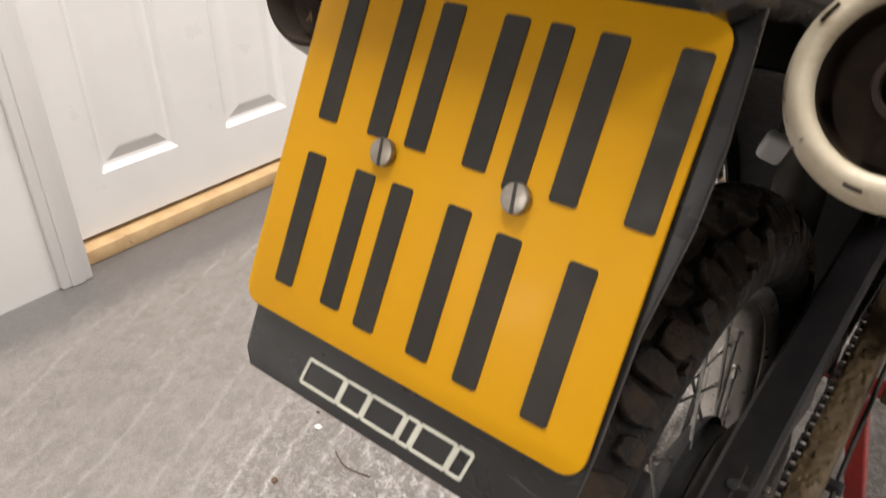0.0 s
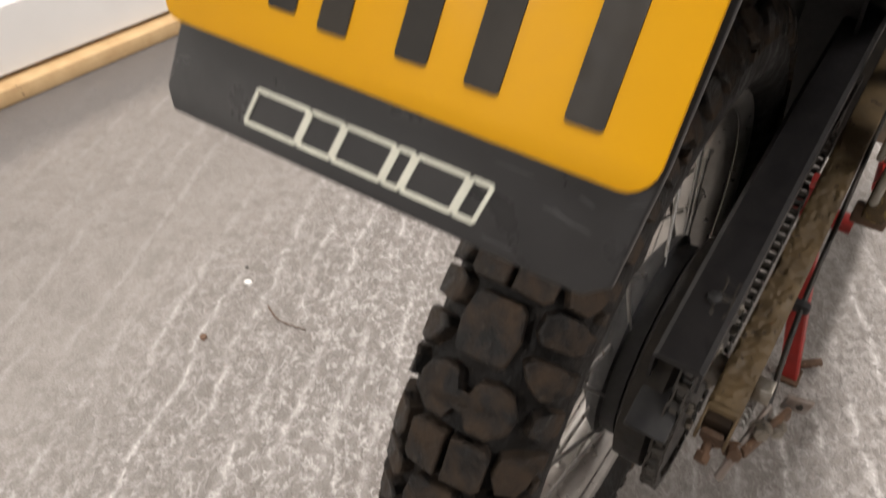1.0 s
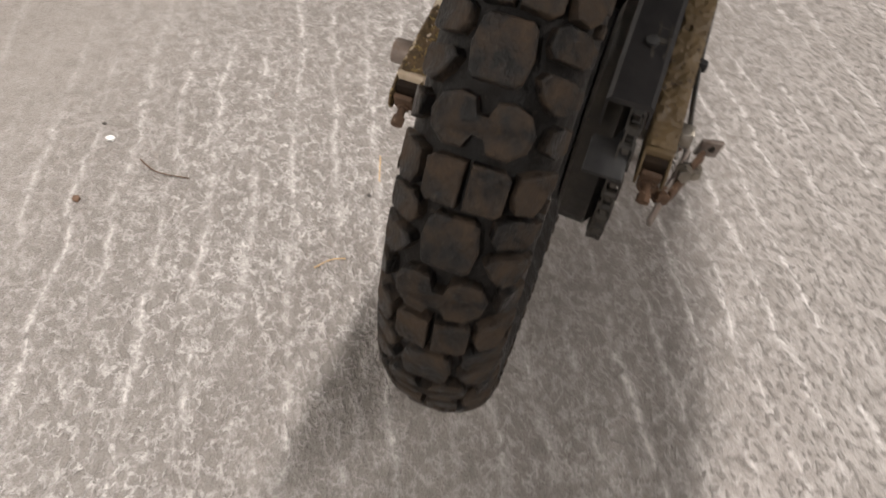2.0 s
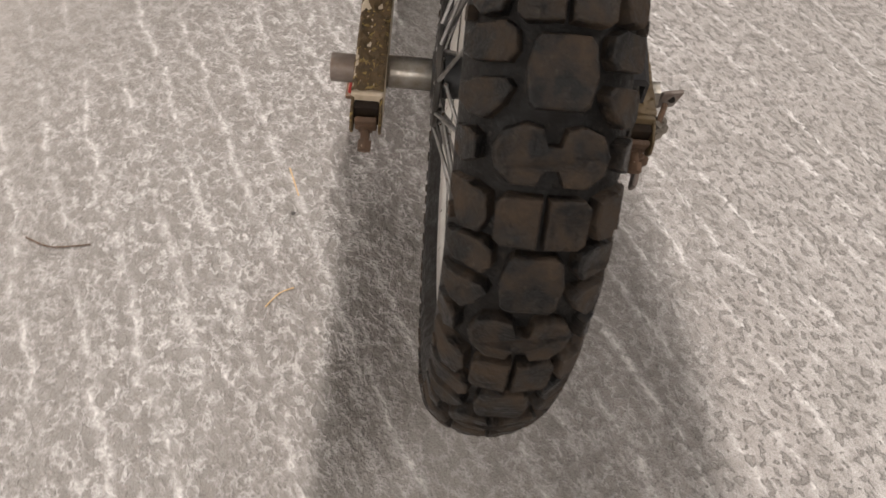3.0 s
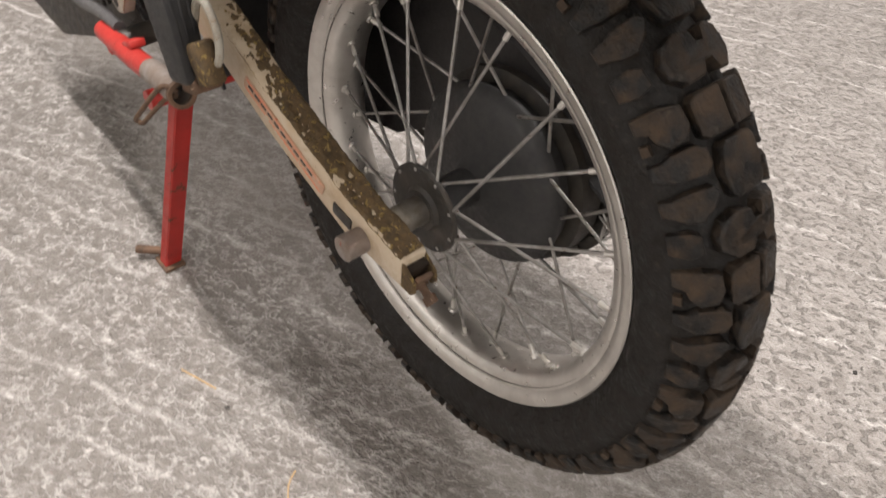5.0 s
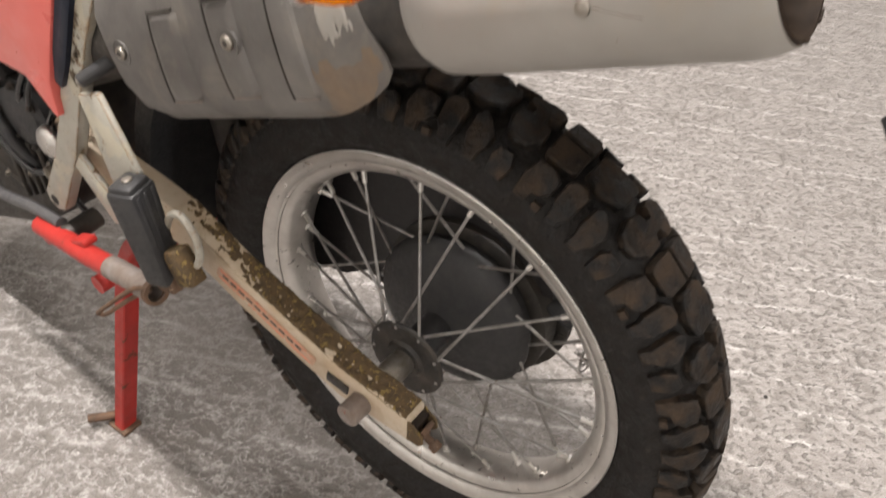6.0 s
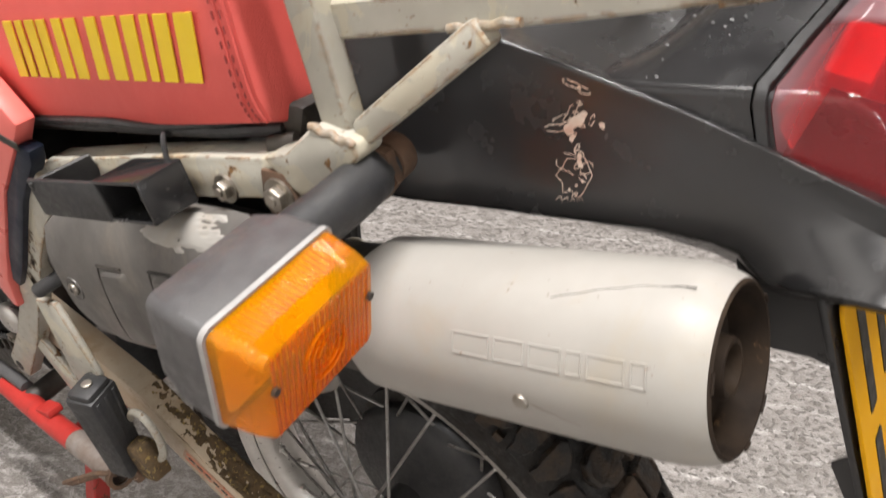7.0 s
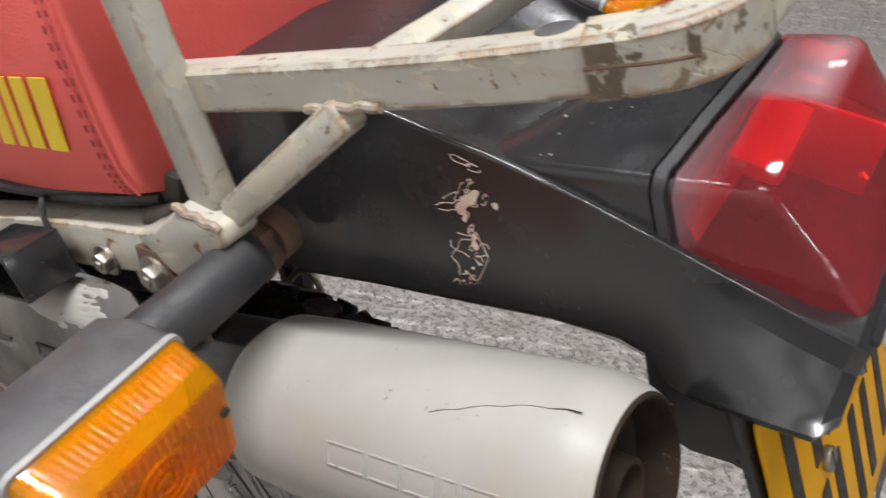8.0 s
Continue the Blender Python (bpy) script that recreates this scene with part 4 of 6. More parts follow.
for sg in (-1, 1):
    leg = pipe([(sg * 0.178, 0.463, 0.008), (sg * 0.156, 0.453, 0.12), (sg * 0.130, 0.442, 0.25), (sg * 0.117, 0.436, 0.315), (sg * 0.112, 0.415, 0.365), (sg * 0.113, 0.385, 0.400)],
               0, 8, 6, True, None, [(-0.0105, -0.0115), (-0.0085, -0.0135), (0.0085, -0.0135), (0.0105, -0.0115), (0.0105, 0.0115), (0.0085, 0.0135), (-0.0085, 0.0135), (-0.0105, 0.0115)])
    part("leg", leg, RED, stand)
    part("foot", box((0.034, 0.040, 0.007), pose(sg * 0.178, 0.464, 0.0086, 0, 0, 0), 0.002), RUST, stand)
    part("foot_peg", rod((sg * 0.180, 0.480, 0.020), (sg * 0.213, 0.505, 0.024), 0.007, 12, 0.001), RUST, stand)
part("cross_tube", rod((-0.165, 0.43, 0.33), (0.165, 0.43, 0.33), 0.013, 16), RED, stand)
part("pivot_lug", beam((-0.165, 0.53, 0.36), (-0.165, 0.510, 0.398), 0.010, 0.030, (0, 1, 0), 0.003), RED, stand)
part("lug_ear", beam((-0.172, 0.425, 0.418), (-0.172, 0.395, 0.432), 0.020, 0.010, (0, 0, 1), 0.003), RED, stand)
part("stand_tube", pipe([(0.175, 0.50, 0.39), (0.178, 0.42, 0.40)], 0.0135, 14), RED, stand)

# frame: tail rail, down plates, bolts, rack brackets
RAIL = [(0.285, 0.815), (0.258, 0.838), (0.16, 0.882), (0.068, 0.922), (-0.007, 0.951), (-0.020, 0.955), (-0.038, 0.940), (-0.020, 0.928), (0.061, 0.891), (0.12, 0.866), (0.21, 0.826), (0.245, 0.800)]
chassis = part("frame_rail", plate(RAIL, -0.1505, -0.1245, 0.004), CREAM, bike, "chipped cream painted square tube frame rail")
part("rail_right", plate(RAIL, 0.1245, 0.1505, 0.004), CREAM, chassis)
DOWN = [(0.268, 0.832), (0.290, 0.814), (0.318, 0.772), (0.351, 0.697), (0.377, 0.648), (0.401, 0.599), (0.444, 0.525), (0.492, 0.455), (0.490, 0.440), (0.476, 0.432), (0.460, 0.437), (0.392, 0.549), (0.350, 0.635), (0.309, 0.715), (0.276, 0.770), (0.258, 0.790), (0.238, 0.806)]
for sg in (-1, 1):
    part("down_plate", plate(DOWN, sg * 0.1440, sg * 0.1600, 0.002), CREAM, chassis)
    part("plate_hole", rod((sg * 0.1604, 0.476, 0.447), (sg * 0.1500, 0.476, 0.447), 0.0075, 16), GRIME, chassis)
    lo_x, hi_x = min(sg * 0.166, sg * 0.174), max(sg * 0.166, sg * 0.174)
    part("strut", plate([(0.324, 0.662), (0.289, 0.676), (0.252, 0.600), (0.262, 0.556), (0.300, 0.548)], lo_x, hi_x, 0.0025), CREAM, chassis)
    part("strut", plate([(0.396, 0.538), (0.380, 0.560), (0.322, 0.511), (0.318, 0.486), (0.345, 0.480)], min(sg * 0.1545, sg * 0.1625), max(sg * 0.1545, sg * 0.1625), 0.0025), CREAM, chassis)
worn = bmesh.new()
for k in range(34):
    f = random.Random(k).random()
    y_, z_ = 0.310 + 0.040 * f + 0.016 * (random.Random(k + 50).random() - 0.5), 0.750 - 0.088 * f + 0.010 * (random.Random(k + 90).random() - 0.5)
    w_ = 0.0012 + 0.0035 * random.Random(k + 130).random() ** 2
    worn.faces.new([worn.verts.new((-0.1603, y_ + w_ * (0.6 + 0.7 * random.Random(9 * k + q).random()) * math.cos(q * 0.785), z_ + 1.9 * w_ * (0.6 + 0.7 * random.Random(7 * k + q).random()) * math.sin(q * 0.785))) for q in range(8)])
tagged(part("worn_patch", worn, PRIMER, chassis, "scuffed patch worn to brown primer", False), kind="stuff")
part("stay_pin", rod((-0.150, 0.286, 0.703), (-0.176, 0.306, 0.684), 0.0072, 16, 0.0015), MATT, chassis)
part("pin_washer", rod((-0.1745, 0.3048, 0.6851), (-0.1775, 0.3072, 0.6829), 0.0056, 16, 0.001), BOLT, chassis)
part("pivot_cap", lathe([(0, 0.020), (0.004, 0.021), (0.009, 0.019), (0.013, 0.013), (0.0145, 0.0)], 28, False, pose(-0.150, 0.451, 0.541, 0, 0, 180)), ALLOY, chassis, "round polished pivot cap")
hex_bolt((-0.1505, 0.044, 0.908), (-1, 0, 0), 0.0068, 0.0065, chassis, BOLT)
hex_bolt((-0.1545, -0.007, 0.928), (-1, 0, 0), 0.0078, 0.007, chassis, BOLT)
hex_bolt((-0.150, -0.026, 0.902), (-1, -0.2, 0), 0.0078, 0.010, chassis, BOLT)
part("bracket_strap", plate([(0.008, 0.940), (-0.010, 0.945), (-0.022, 0.93), (-0.040, 0.892), (-0.030, 0.880), (-0.014, 0.888), (0.008, 0.918)], -0.1545, -0.1510, 0.0015), RUST, chassis)

# luggage rack
SQ = [(-0.0090, -0.0080), (-0.0072, -0.0098), (0.0072, -0.0098), (0.0090, -0.0080), (0.0090, 0.0080), (0.0072, 0.0098), (-0.0072, 0.0098), (-0.0090, 0.0080)]
LOOP = [(-0.124, -0.012, 1.026), (-0.121, -0.08, 1.0505), (-0.1165, -0.135, 1.0695), (-0.1125, -0.175, 1.0845), (-0.1085, -0.202, 1.0950), (-0.1040, -0.219, 1.1015), (-0.0970, -0.2295, 1.1060), (-0.0860, -0.2350, 1.1090), (-0.060, -0.2360, 1.1110), (0.0, -0.2360, 1.1120)]
rack = part("rack_rail", pipe(LOOP + [(-x, y, z) for x, y, z in reversed(LOOP[:-1])], 0, 8, 8, True, None, SQ), CREAM, bike, "chipped cream steel luggage rack with rust spots")
SLEEVE_LINE = [(-0.1085, -0.2020, 1.0950), (-0.1040, -0.2190, 1.1015), (-0.0970, -0.2295, 1.1060), (-0.0860, -0.2350, 1.1090), (-0.0740, -0.2358, 1.1100)]
sleeve_part = part("worn_sleeve", pipe(SLEEVE_LINE, 0, 8, 8, True, None, [(x * 1.10, y * 1.12) for x, y in SQ]), WORNCREAM, rack, "clamped sleeve worn through to brown primer")
path = smooth_line(SLEEVE_LINE, 10)


def on_sleeve(f, up, out):
    """A place on the outer face of the sleeve: f along it, up from its middle, out from its skin."""
    p = path[int(f * 20)]
    d = (path[int(f * 20) + 1] - p).normalized()
    n = Vector((d.y, -d.x, 0)).normalized()
    n = -n if n.x > 0 else n
    return p + n * (0.0099 + out) + n.cross(d).normalized() * (up if n.cross(d).z > 0 else -up)


part("seam", pipe([on_sleeve(k / 19, 0.0012, 0.0) for k in range(19)], 0.0007, 6, 2), RUST, sleeve_part, "rusty split line")
for f0, f1, lo, hi in ((0.08, 0.30, 0.0026, 0.0088), (0.08, 0.31, -0.0088, -0.0008), (0.36, 0.46, 0.0030, 0.0050), (0.84, 0.94, 0.0022, 0.0085), (0.90, 0.97, -0.0085, 0.0)):
    patch_ = bmesh.new()
    rows_q = []
    for k in range(9):
        f = f0 + (f1 - f0) * k / 8
        jag = 0.0011 * noise.noise((f * 60, lo * 900, 2.0))
        rows_q.append([patch_.verts.new(on_sleeve(f, lo + jag + (hi - lo) * j / 4 + (0.0009 * noise.noise((f * 90, j * 3.1, 5.0)) if j in (0, 4) else 0.0), 0.0003)) for j in range(5)])
    for r0, r1 in zip(rows_q, rows_q[1:]):
        for j in range(4):
            patch_.faces.new((r0[j], r1[j], r1[j + 1], r0[j + 1]))
    part("worn_patch", patch_, PRIMER, sleeve_part, "patch worn to brown primer")
part("rubber_pad", rod((-0.1045, -0.1880, 1.0970), (-0.1045, -0.1869, 1.1000), 0.0076, 28, 0.0008), HOUSING, rack, "small dark round pad")
for sg in (-1, 1):
    gus = plate([(0.006, 0.948), (-0.012, 0.958), (-0.033, 0.983), (-0.061, 0.984), (-0.0645, 0.977), (-0.042, 0.941), (-0.020, 0.934)], sg * 0.1310, sg * 0.1540, 0.0025)
    part("gusset", gus, CREAM, rack, "welded cream gusset plate")
    part("post", beam((sg * 0.1365, -0.043, 0.978), (sg * 0.1355, 0.0115, 1.135), 0.0165, 0.0195, (0, 1, -0.3), 0.003), CREAM, rack)
    part("brace", beam((sg * 0.136, -0.056, 0.982), (sg * 0.126, -0.1165, 1.0530), 0.015, 0.0165, (1, 0, 0), 0.003), CREAM, rack)
    bead = pipe([(sg * 0.1525, -0.032 - 0.0036 * k, 0.983 + 0.0012 * math.sin(k * 2.0)) for k in range(9)], 0.0023, 8, 3)
    part("weld_bead", bead, CREAM, rack)
    bead = pipe([(sg * 0.1290, -0.098 - 0.0045 * k, 1.0480 + 0.0018 * k + 0.0008 * math.sin(k * 2.3)) for k in range(9)], 0.0022, 8, 3)
    part("weld_bead", bead, CREAM, rack)
part("cross_bar", beam((-0.113, -0.121, 1.0645), (0.113, -0.121, 1.0645), 0.0165, 0.0155, (0, 0, 1), 0.003), CREAM, rack)

# seat
def seat_ring(y, inset, top):
    zb = 0.953 + (0.018 - y) * 0.39
    w = 0.146 - inset
    pts = []
    for x, z in ((-0.86, 0.0), (-0.965, 0.05), (-1.0, 0.18), (-1.0, 0.45), (-0.985, 0.75), (-0.94, 0.93), (-0.82, 1.0), (-0.4, 1.03), (0, 1.04)):
        pts.append((x * w, y + z * top * 0.28, zb + inset * 0.25 + z * (top - inset * 0.5)))
    return pts + [(-x, yy, z) for x, yy, z in reversed(pts[:-1])]


seat = part("seat", loft([seat_ring(y if y > 0.009 else 0.010 - (0.010 - y) * 0.22, i, 0.129) for y, i in ((-0.030, 0.085), (-0.0285, 0.062), (-0.024, 0.040), (-0.016, 0.022), (-0.007, 0.010), (0.002, 0.002), (0.010, 0.0015), (0.020, 0.0), (0.10, -0.002), (0.18, -0.002), (0.26, 0.0), (0.33, 0.002), (0.40, 0.006), (0.46, 0.02))]),
            VINYL, bike, "padded red vinyl seat with yellow lettering blocks and stitching")
for off, mat, r in ((0.010, VINYL, 0.0007), (0.0175, VINYL, 0.0004)):
    pts = [Vector(p) for p in seat_ring(off, -0.0002, 0.129)][1:8]
    part("piping", pipe(pts, r, 6, 3), mat, seat)
for off in (0.0145, 0.0205):
    pts = smooth_line([Vector(p) for p in seat_ring(off, -0.0003, 0.129)][1:8], 10)
    run = bmesh.new()
    for a, c in list(zip(pts, pts[1:]))[::2]:
        rod(a, c, 0.00055, 5, 0, run)
    part("stitching", run, STITCH, seat)
along_seat = Vector((0, -0.952, 0.307))
m_seat = Matrix.Identity(4)
for i, v in enumerate((along_seat, Vector((0, -0.05, 0.999)), Vector((-1, 0, 0)))):
    for j in range(3):
        m_seat[j][i] = v[j]
m_seat.translation = (-0.1478, 0.155, 0.9645)
BARS = ((-0.1025, 0.012), (-0.087, 0.009), (-0.0715, 0.012), (-0.0565, 0.011), (-0.0365, 0.011), (-0.0195, 0.013), (0.0045, 0.012), (0.0255, 0.0145), (0.0455, 0.013), (0.0620, 0.008), (0.0780, 0.013), (0.0990, 0.0165))
for x, w in BARS:
    part("yellow_bar", slab([(x - w / 2 + 0.0010, -0.0215), (x + w / 2 + 0.0010, -0.0215), (x + w / 2 - 0.0015, 0.0215), (x - w / 2 - 0.0015, 0.0215)], 0.0009, m_seat), DECAL, seat, "plain yellow bar of a printed badge")
part("seat_base", plate([(0.0, 0.948), (-0.004, 0.972), (0.03, 0.968), (0.40, 0.826), (0.40, 0.80)], -0.128, 0.128, 0.004), GRIME, seat)
part("cable", pipe([(-0.136, 0.30, 0.852), (-0.140, 0.20, 0.888), (-0.1385, 0.12, 0.915), (-0.137, 0.06, 0.936), (-0.128, 0.012, 0.953)], 0.0042, 8), MATT, bike, "black wiring loom sheath")
part("cable", pipe([(-0.142, 0.285, 0.862), (-0.146, 0.17, 0.905), (-0.142, 0.11, 0.922), (-0.135, 0.04, 0.951)], 0.003, 8), MATT, bike, "black wiring loom sheath")
part("cable_tie", pipe([(-0.1385, 0.106, 0.916), (-0.148, 0.102, 0.921), (-0.1530, 0.095, 0.906), (-0.1530, 0.082, 0.886), (-0.150, 0.070, 0.874)], 0.0019, 8), MATT, bike, "black cable looped over the rail")
part("loom_clip", rod((-0.138, 0.016, 0.944), (-0.130, 0.000, 0.950), 0.006, 12, 0.002), GRIME, bike, "rusty clip under the seat")

# grab bracket on the rail: a black plastic channel
grab = part("side_bracket", beam((-0.190, 0.206, 0.849), (-0.190, 0.116, 0.8865), 0.004, 0.029, (0, 0, 1), 0.0015), MATT, bike, "black plastic side bracket with a hollow end")
part("bracket_arm", beam((-0.190, 0.204, 0.850), (-0.150, 0.186, 0.862), 0.029, 0.004, (0, 1, 0), 0.0015), MATT, grab)
m_box = pose(-0.1745, 0.0945, 0.8965, -22.5)
for dz in (-0.0135, 0.0135):
    part("bracket_flange", box((0.034, 0.054, 0.0026), m_box @ pose(0, 0, dz), 0.0008), BLACK, grab)
part("bracket_back", box((0.0026, 0.054, 0.027), m_box @ pose(0.0155, 0, 0), 0.0006), MATT, grab)
for dy in (-0.0257, 0.0257):
    part("bracket_end", box((0.034, 0.0026, 0.0285), m_box @ pose(0, dy, 0), 0.0008), BLACK, grab)
part("bracket_pin", rod((-0.160, 0.082, 0.902), (-0.166, 0.082, 0.902), 0.0035, 10), BOLT, grab)


# silencers and heat shields
def silencer(sg, label):
    axis = Vector((0.0, -0.9223, 0.3865))
    rear = Vector((sg * (0.1445 if sg < 0 else 0.154), -0.268, 0.9505))
    m = Matrix.Identity(4)
    side = Vector((0, 0, 1)).cross(axis).normalized()
    for i, v in enumerate((axis, side, axis.cross(side))):
        for j in range(3):
            m[j][i] = v[j]
    m.translation = rear
    coat = SILENCER if sg < 0 else OLDSILENCER
    body = part("silencer", lathe([(-0.212, 0.026), (-0.206, 0.039), (-0.196, 0.0445), (-0.17, 0.0455), (-0.026, 0.0455), (-0.019, 0.0452), (-0.013, 0.0444), (-0.0075, 0.0428), (-0.0038, 0.0412), (-0.0015, 0.0399)] + ([] if sg < 0 else [(-0.0002, 0.0382), (0.0005, 0.0360), (0.0, 0.0338), (-0.0016, 0.0322), (-0.006, 0.0315)]), 64, False, m), coat, bike, label)
    part("end_cap", lathe(([(-0.0016, 0.0399), (-0.0002, 0.0384), (-0.0006, 0.0374), (-0.003, 0.0366)] if sg < 0 else [(-0.0055, 0.0315)]) + [(-0.018, 0.0345 if sg < 0 else 0.0310), (-0.022, 0.029), (-0.022, 0.0195), (-0.019, 0.0150), (-0.006, 0.0140), (-0.0045, 0.0132), (-0.0045, 0.0112), (-0.006, 0.0106), (-0.05, 0.0100), (-0.055, 0.0)], 64, False, m), SOOT_AND_SHADE, body, "sooty brown end cap with outlet pipe")
    part("front_sleeve", lathe([(-0.300, 0.026), (-0.295, 0.037), (-0.20, 0.0395), (-0.195, 0.028)], 48, False, m), GRIME, body)
    part("head_pipe", pipe([rear - axis * 0.25, rear - axis * 0.42, rear - axis * 0.58 + Vector((-sg * 0.02, 0, 0.0)), rear - axis * 0.75 + Vector((-sg * 0.05, 0, -0.02))], 0.036, 20), GRIME, body)
    for deg, wide in ((-62, 7), (-100, 5), (20, 4), (150, 6)):
        chip = [m @ Vector((0.0001, 0.0386 * math.cos(radians(deg + wide * k / 4)), 0.0386 * math.sin(radians(deg + wide * k / 4)))) for k in range(-4, 5)]
        part("rim_chip", pipe(chip, 0.00075, 6, 1), SOOT_AND_SHADE, body)
    part("rivet", rod(m @ Vector((-0.086, 0, 0)) + Vector((sg * 0.0440, 0, -0.002)), m @ Vector((-0.086, 0, 0)) + Vector((sg * 0.0470, 0, -0.002)), 0.0042, 14, 0.001), BOLT, body)
    out = Vector((sg, 0, 0))

    def skin(d, deg, h):
        up = axis.cross(out) if axis.cross(out).z > 0 else out.cross(axis)
        return rear - axis * d + (out * math.cos(radians(deg)) + up * math.sin(radians(deg))) * (0.0455 + h)

    for d0, d1 in ((0.123, 0.102), (0.099, 0.083), (0.080, 0.064), (0.061, 0.054), (0.051, 0.034), (0.031, 0.0245)):
        fr = bmesh.new()
        for p, q in (((d0, 35), (d1, 35)), ((d1, 35), (d1, 22.5)), ((d1, 22.5), (d0, 22.5)), ((d0, 22.5), (d0, 35))):
            steps_ = [skin(p[0] + (q[0] - p[0]) * t / 4, p[1] + (q[1] - p[1]) * t / 4, 0.0) for t in range(5)]
            pipe(steps_, 0.0006, 6, 1, True, fr)
        part("embossed_block", fr, SILENCER, body)
    if sg < 0:
        part("scratch", pipe([skin(0.0745 - 0.0062 * k, 63.5 + 18.5 * math.sin(k * 0.15) + 0.5 * math.sin(k * 2.2), -0.0002) for k in range(11)], 0.00035, 4, 3), GRIME, body)
        part("scratch", pipe([skin(0.082 - 0.003 * k, -3 - 1.2 * k + 0.6 * math.sin(k * 2.0), -0.0003) for k in range(9)], 0.0004, 4, 3), RUST, body)
    # shield: a flattened pressed cover round the outer half
    def cover(d, deg, h):
        up = axis.cross(out) if axis.cross(out).z > 0 else out.cross(axis)
        c, s = math.cos(radians(deg)), math.sin(radians(deg))
        return rear - axis * d + out * (0.0375 + h) * math.copysign(abs(c) ** 0.55, c) + up * (0.068 + h) * math.copysign(abs(s) ** 0.9, s)

    EDGE = ((0.228, -24, -14), (0.236, -32, 0), (0.250, -40, 40), (0.262, -46, 70), (0.280, -55, 80), (0.305, -66, 84), (0.335, -77, 86), (0.40, -80, 88), (0.46, -80, 88), (0.512, -74, 70), (0.532, -44, 48), (0.540, -20, 25))
    rings = []
    n = 28
    for d, lo, hi in EDGE:
        ring_ = []
        for k in range(n + 1):
            a = lo + (hi - lo) * k / n
            ring_.append(cover(d, a, 0.002))
        back = [cover(d, lo + (hi - lo) * k / n, 0.0) for k in range(n, -1, -1)]
        rings.append(ring_ + back)
    shield = part("heat_shield", loft(rings), SHIELD, body, "stained dark metal heat shield with peeling pale paint")
    for d, a in ((0.520, 0), (0.369, 0)):
        p = cover(d, a, 0.0024 if d > 0.5 else 0.0054)
        nrm = (p - (rear - axis * d)).normalized()
        hexm = rod(p - nrm * 0.001, p + nrm * 0.003, 0.0058, 16, 0.0015)
        part("shield_screw", hexm, BOLT, body)
        part("screw_slot", rod(p + nrm * 0.0028, p + nrm * 0.0033, 0.0026, 6), GRIME, body)
        part("screw_dimple", lathe([(-0.002, 0.0062), (0.0005, 0.0105), (-0.0015, 0.0110)], 24, False, along(p, p + nrm) @ pose(0, 0, 0, 0, -90, 0)), SHIELD, body)
    for d0, d1, d2, d3, a0, a1 in ((0.422, 0.461, 0.438, 0.482, 19, -39), (0.354, 0.388, 0.362, 0.399, 21, -37), (0.292, 0.318, 0.300, 0.330, 22, -40)):
        band, grid_b = bmesh.new(), []
        for i in range(9):
            row_ = []
            for j in range(15):
                u, v = i / 8, j / 14
                lo_d, hi_d = d0 + (d2 - d0) * v, d1 + (d3 - d1) * v
                edge = min(i, 8 - i, 2 * j, 2 * (14 - j))
                row_.append(band.verts.new(cover(lo_d + (hi_d - lo_d) * u, a0 + (a1 - a0) * v, (0.0012, 0.0046, 0.0054, 0.0055)[min(edge, 3)])))
            grid_b.append(row_)
        for i in range(8):
            for j in range(14):
                band.faces.new((grid_b[i][j], grid_b[i + 1][j], grid_b[i + 1][j + 1], grid_b[i][j + 1]))
        part("pressed_band", band, SHIELD, body, "", True, 30)
        # dark lines: dirt, with shade painted in to bring out the band
        dark_run = bmesh.new()
        pipe([cover(d1 + 0.001 - (d1 - d0) * k / 8, a0 + 1.5, 0.0022) for k in range(8)], 0.0014, 6, 1, True, dark_run)
        pipe([cover(d1 + 0.0012 + (d3 - d1) * k / 14, a0 + (a1 - a0) * k / 14, 0.0020) for k in range(15)], 0.0009, 6, 1, True, dark_run)
        part("dirt_shade_line", dark_run, GRIME, body, "dirt and painted shade along the pressed edge")
        part("worn_edge", pipe([cover(d3 - 0.004 - (d3 - d2 - 0.006) * k / 8, a1 + 2.0, 0.0042) for k in range(9)], 0.0009, 6, 1), GREYWORN, body, "edge rubbed to bare metal")

    def flaking(name, d0, d1, a0, a1, material, seed, lift, label):
        """An irregular skin that lies on the cover."""
        bm = bmesh.new()
        n_, rows_p = 44, []
        for i in range(n_ + 1):
            row_ = []
            for j in range(n_ + 1):
                u, v = i / n_, j / n_
                d = d0 + (d1 - d0) * u
                a = max(float(np.interp(d, [e[0] for e in EDGE], [e[1] for e in EDGE])) + 0.5, min(a0 + (a1 - a0) * v, float(np.interp(d, [e[0] for e in EDGE], [e[2] for e in EDGE])) - 0.5))
                rim_ = 1.6 * (1 - max(abs(2 * u - 1), abs(2 * v - 1)) ** 2) - 0.65
                n1 = noise.noise((u * 4 + seed, v * 4, 1.0)) + 0.5 * noise.noise((u * 11, v * 11 + seed, 3.0))
                row_.append(bm.verts.new(cover(d, a, 0.002 + lift * max(-1.0, min(1.0, 3 * (rim_ + n1))))))
            rows_p.append(row_)
        for i in range(n_):
            for j in range(n_):
                bm.faces.new((rows_p[i][j], rows_p[i + 1][j], rows_p[i + 1][j + 1], rows_p[i][j + 1]))
        part(name, bm, material, body, label)

    flaking("rust_patch", 0.229, 0.312, -90, -9, STAIN, 2.0 + sg, 0.0003, "soft rust brown stain")
    if sg < 0:
        flaking("paint_patch", 0.246, 0.282, -8, 40, SILENCER, 6.0, 0.0006, "peeling pale paint")
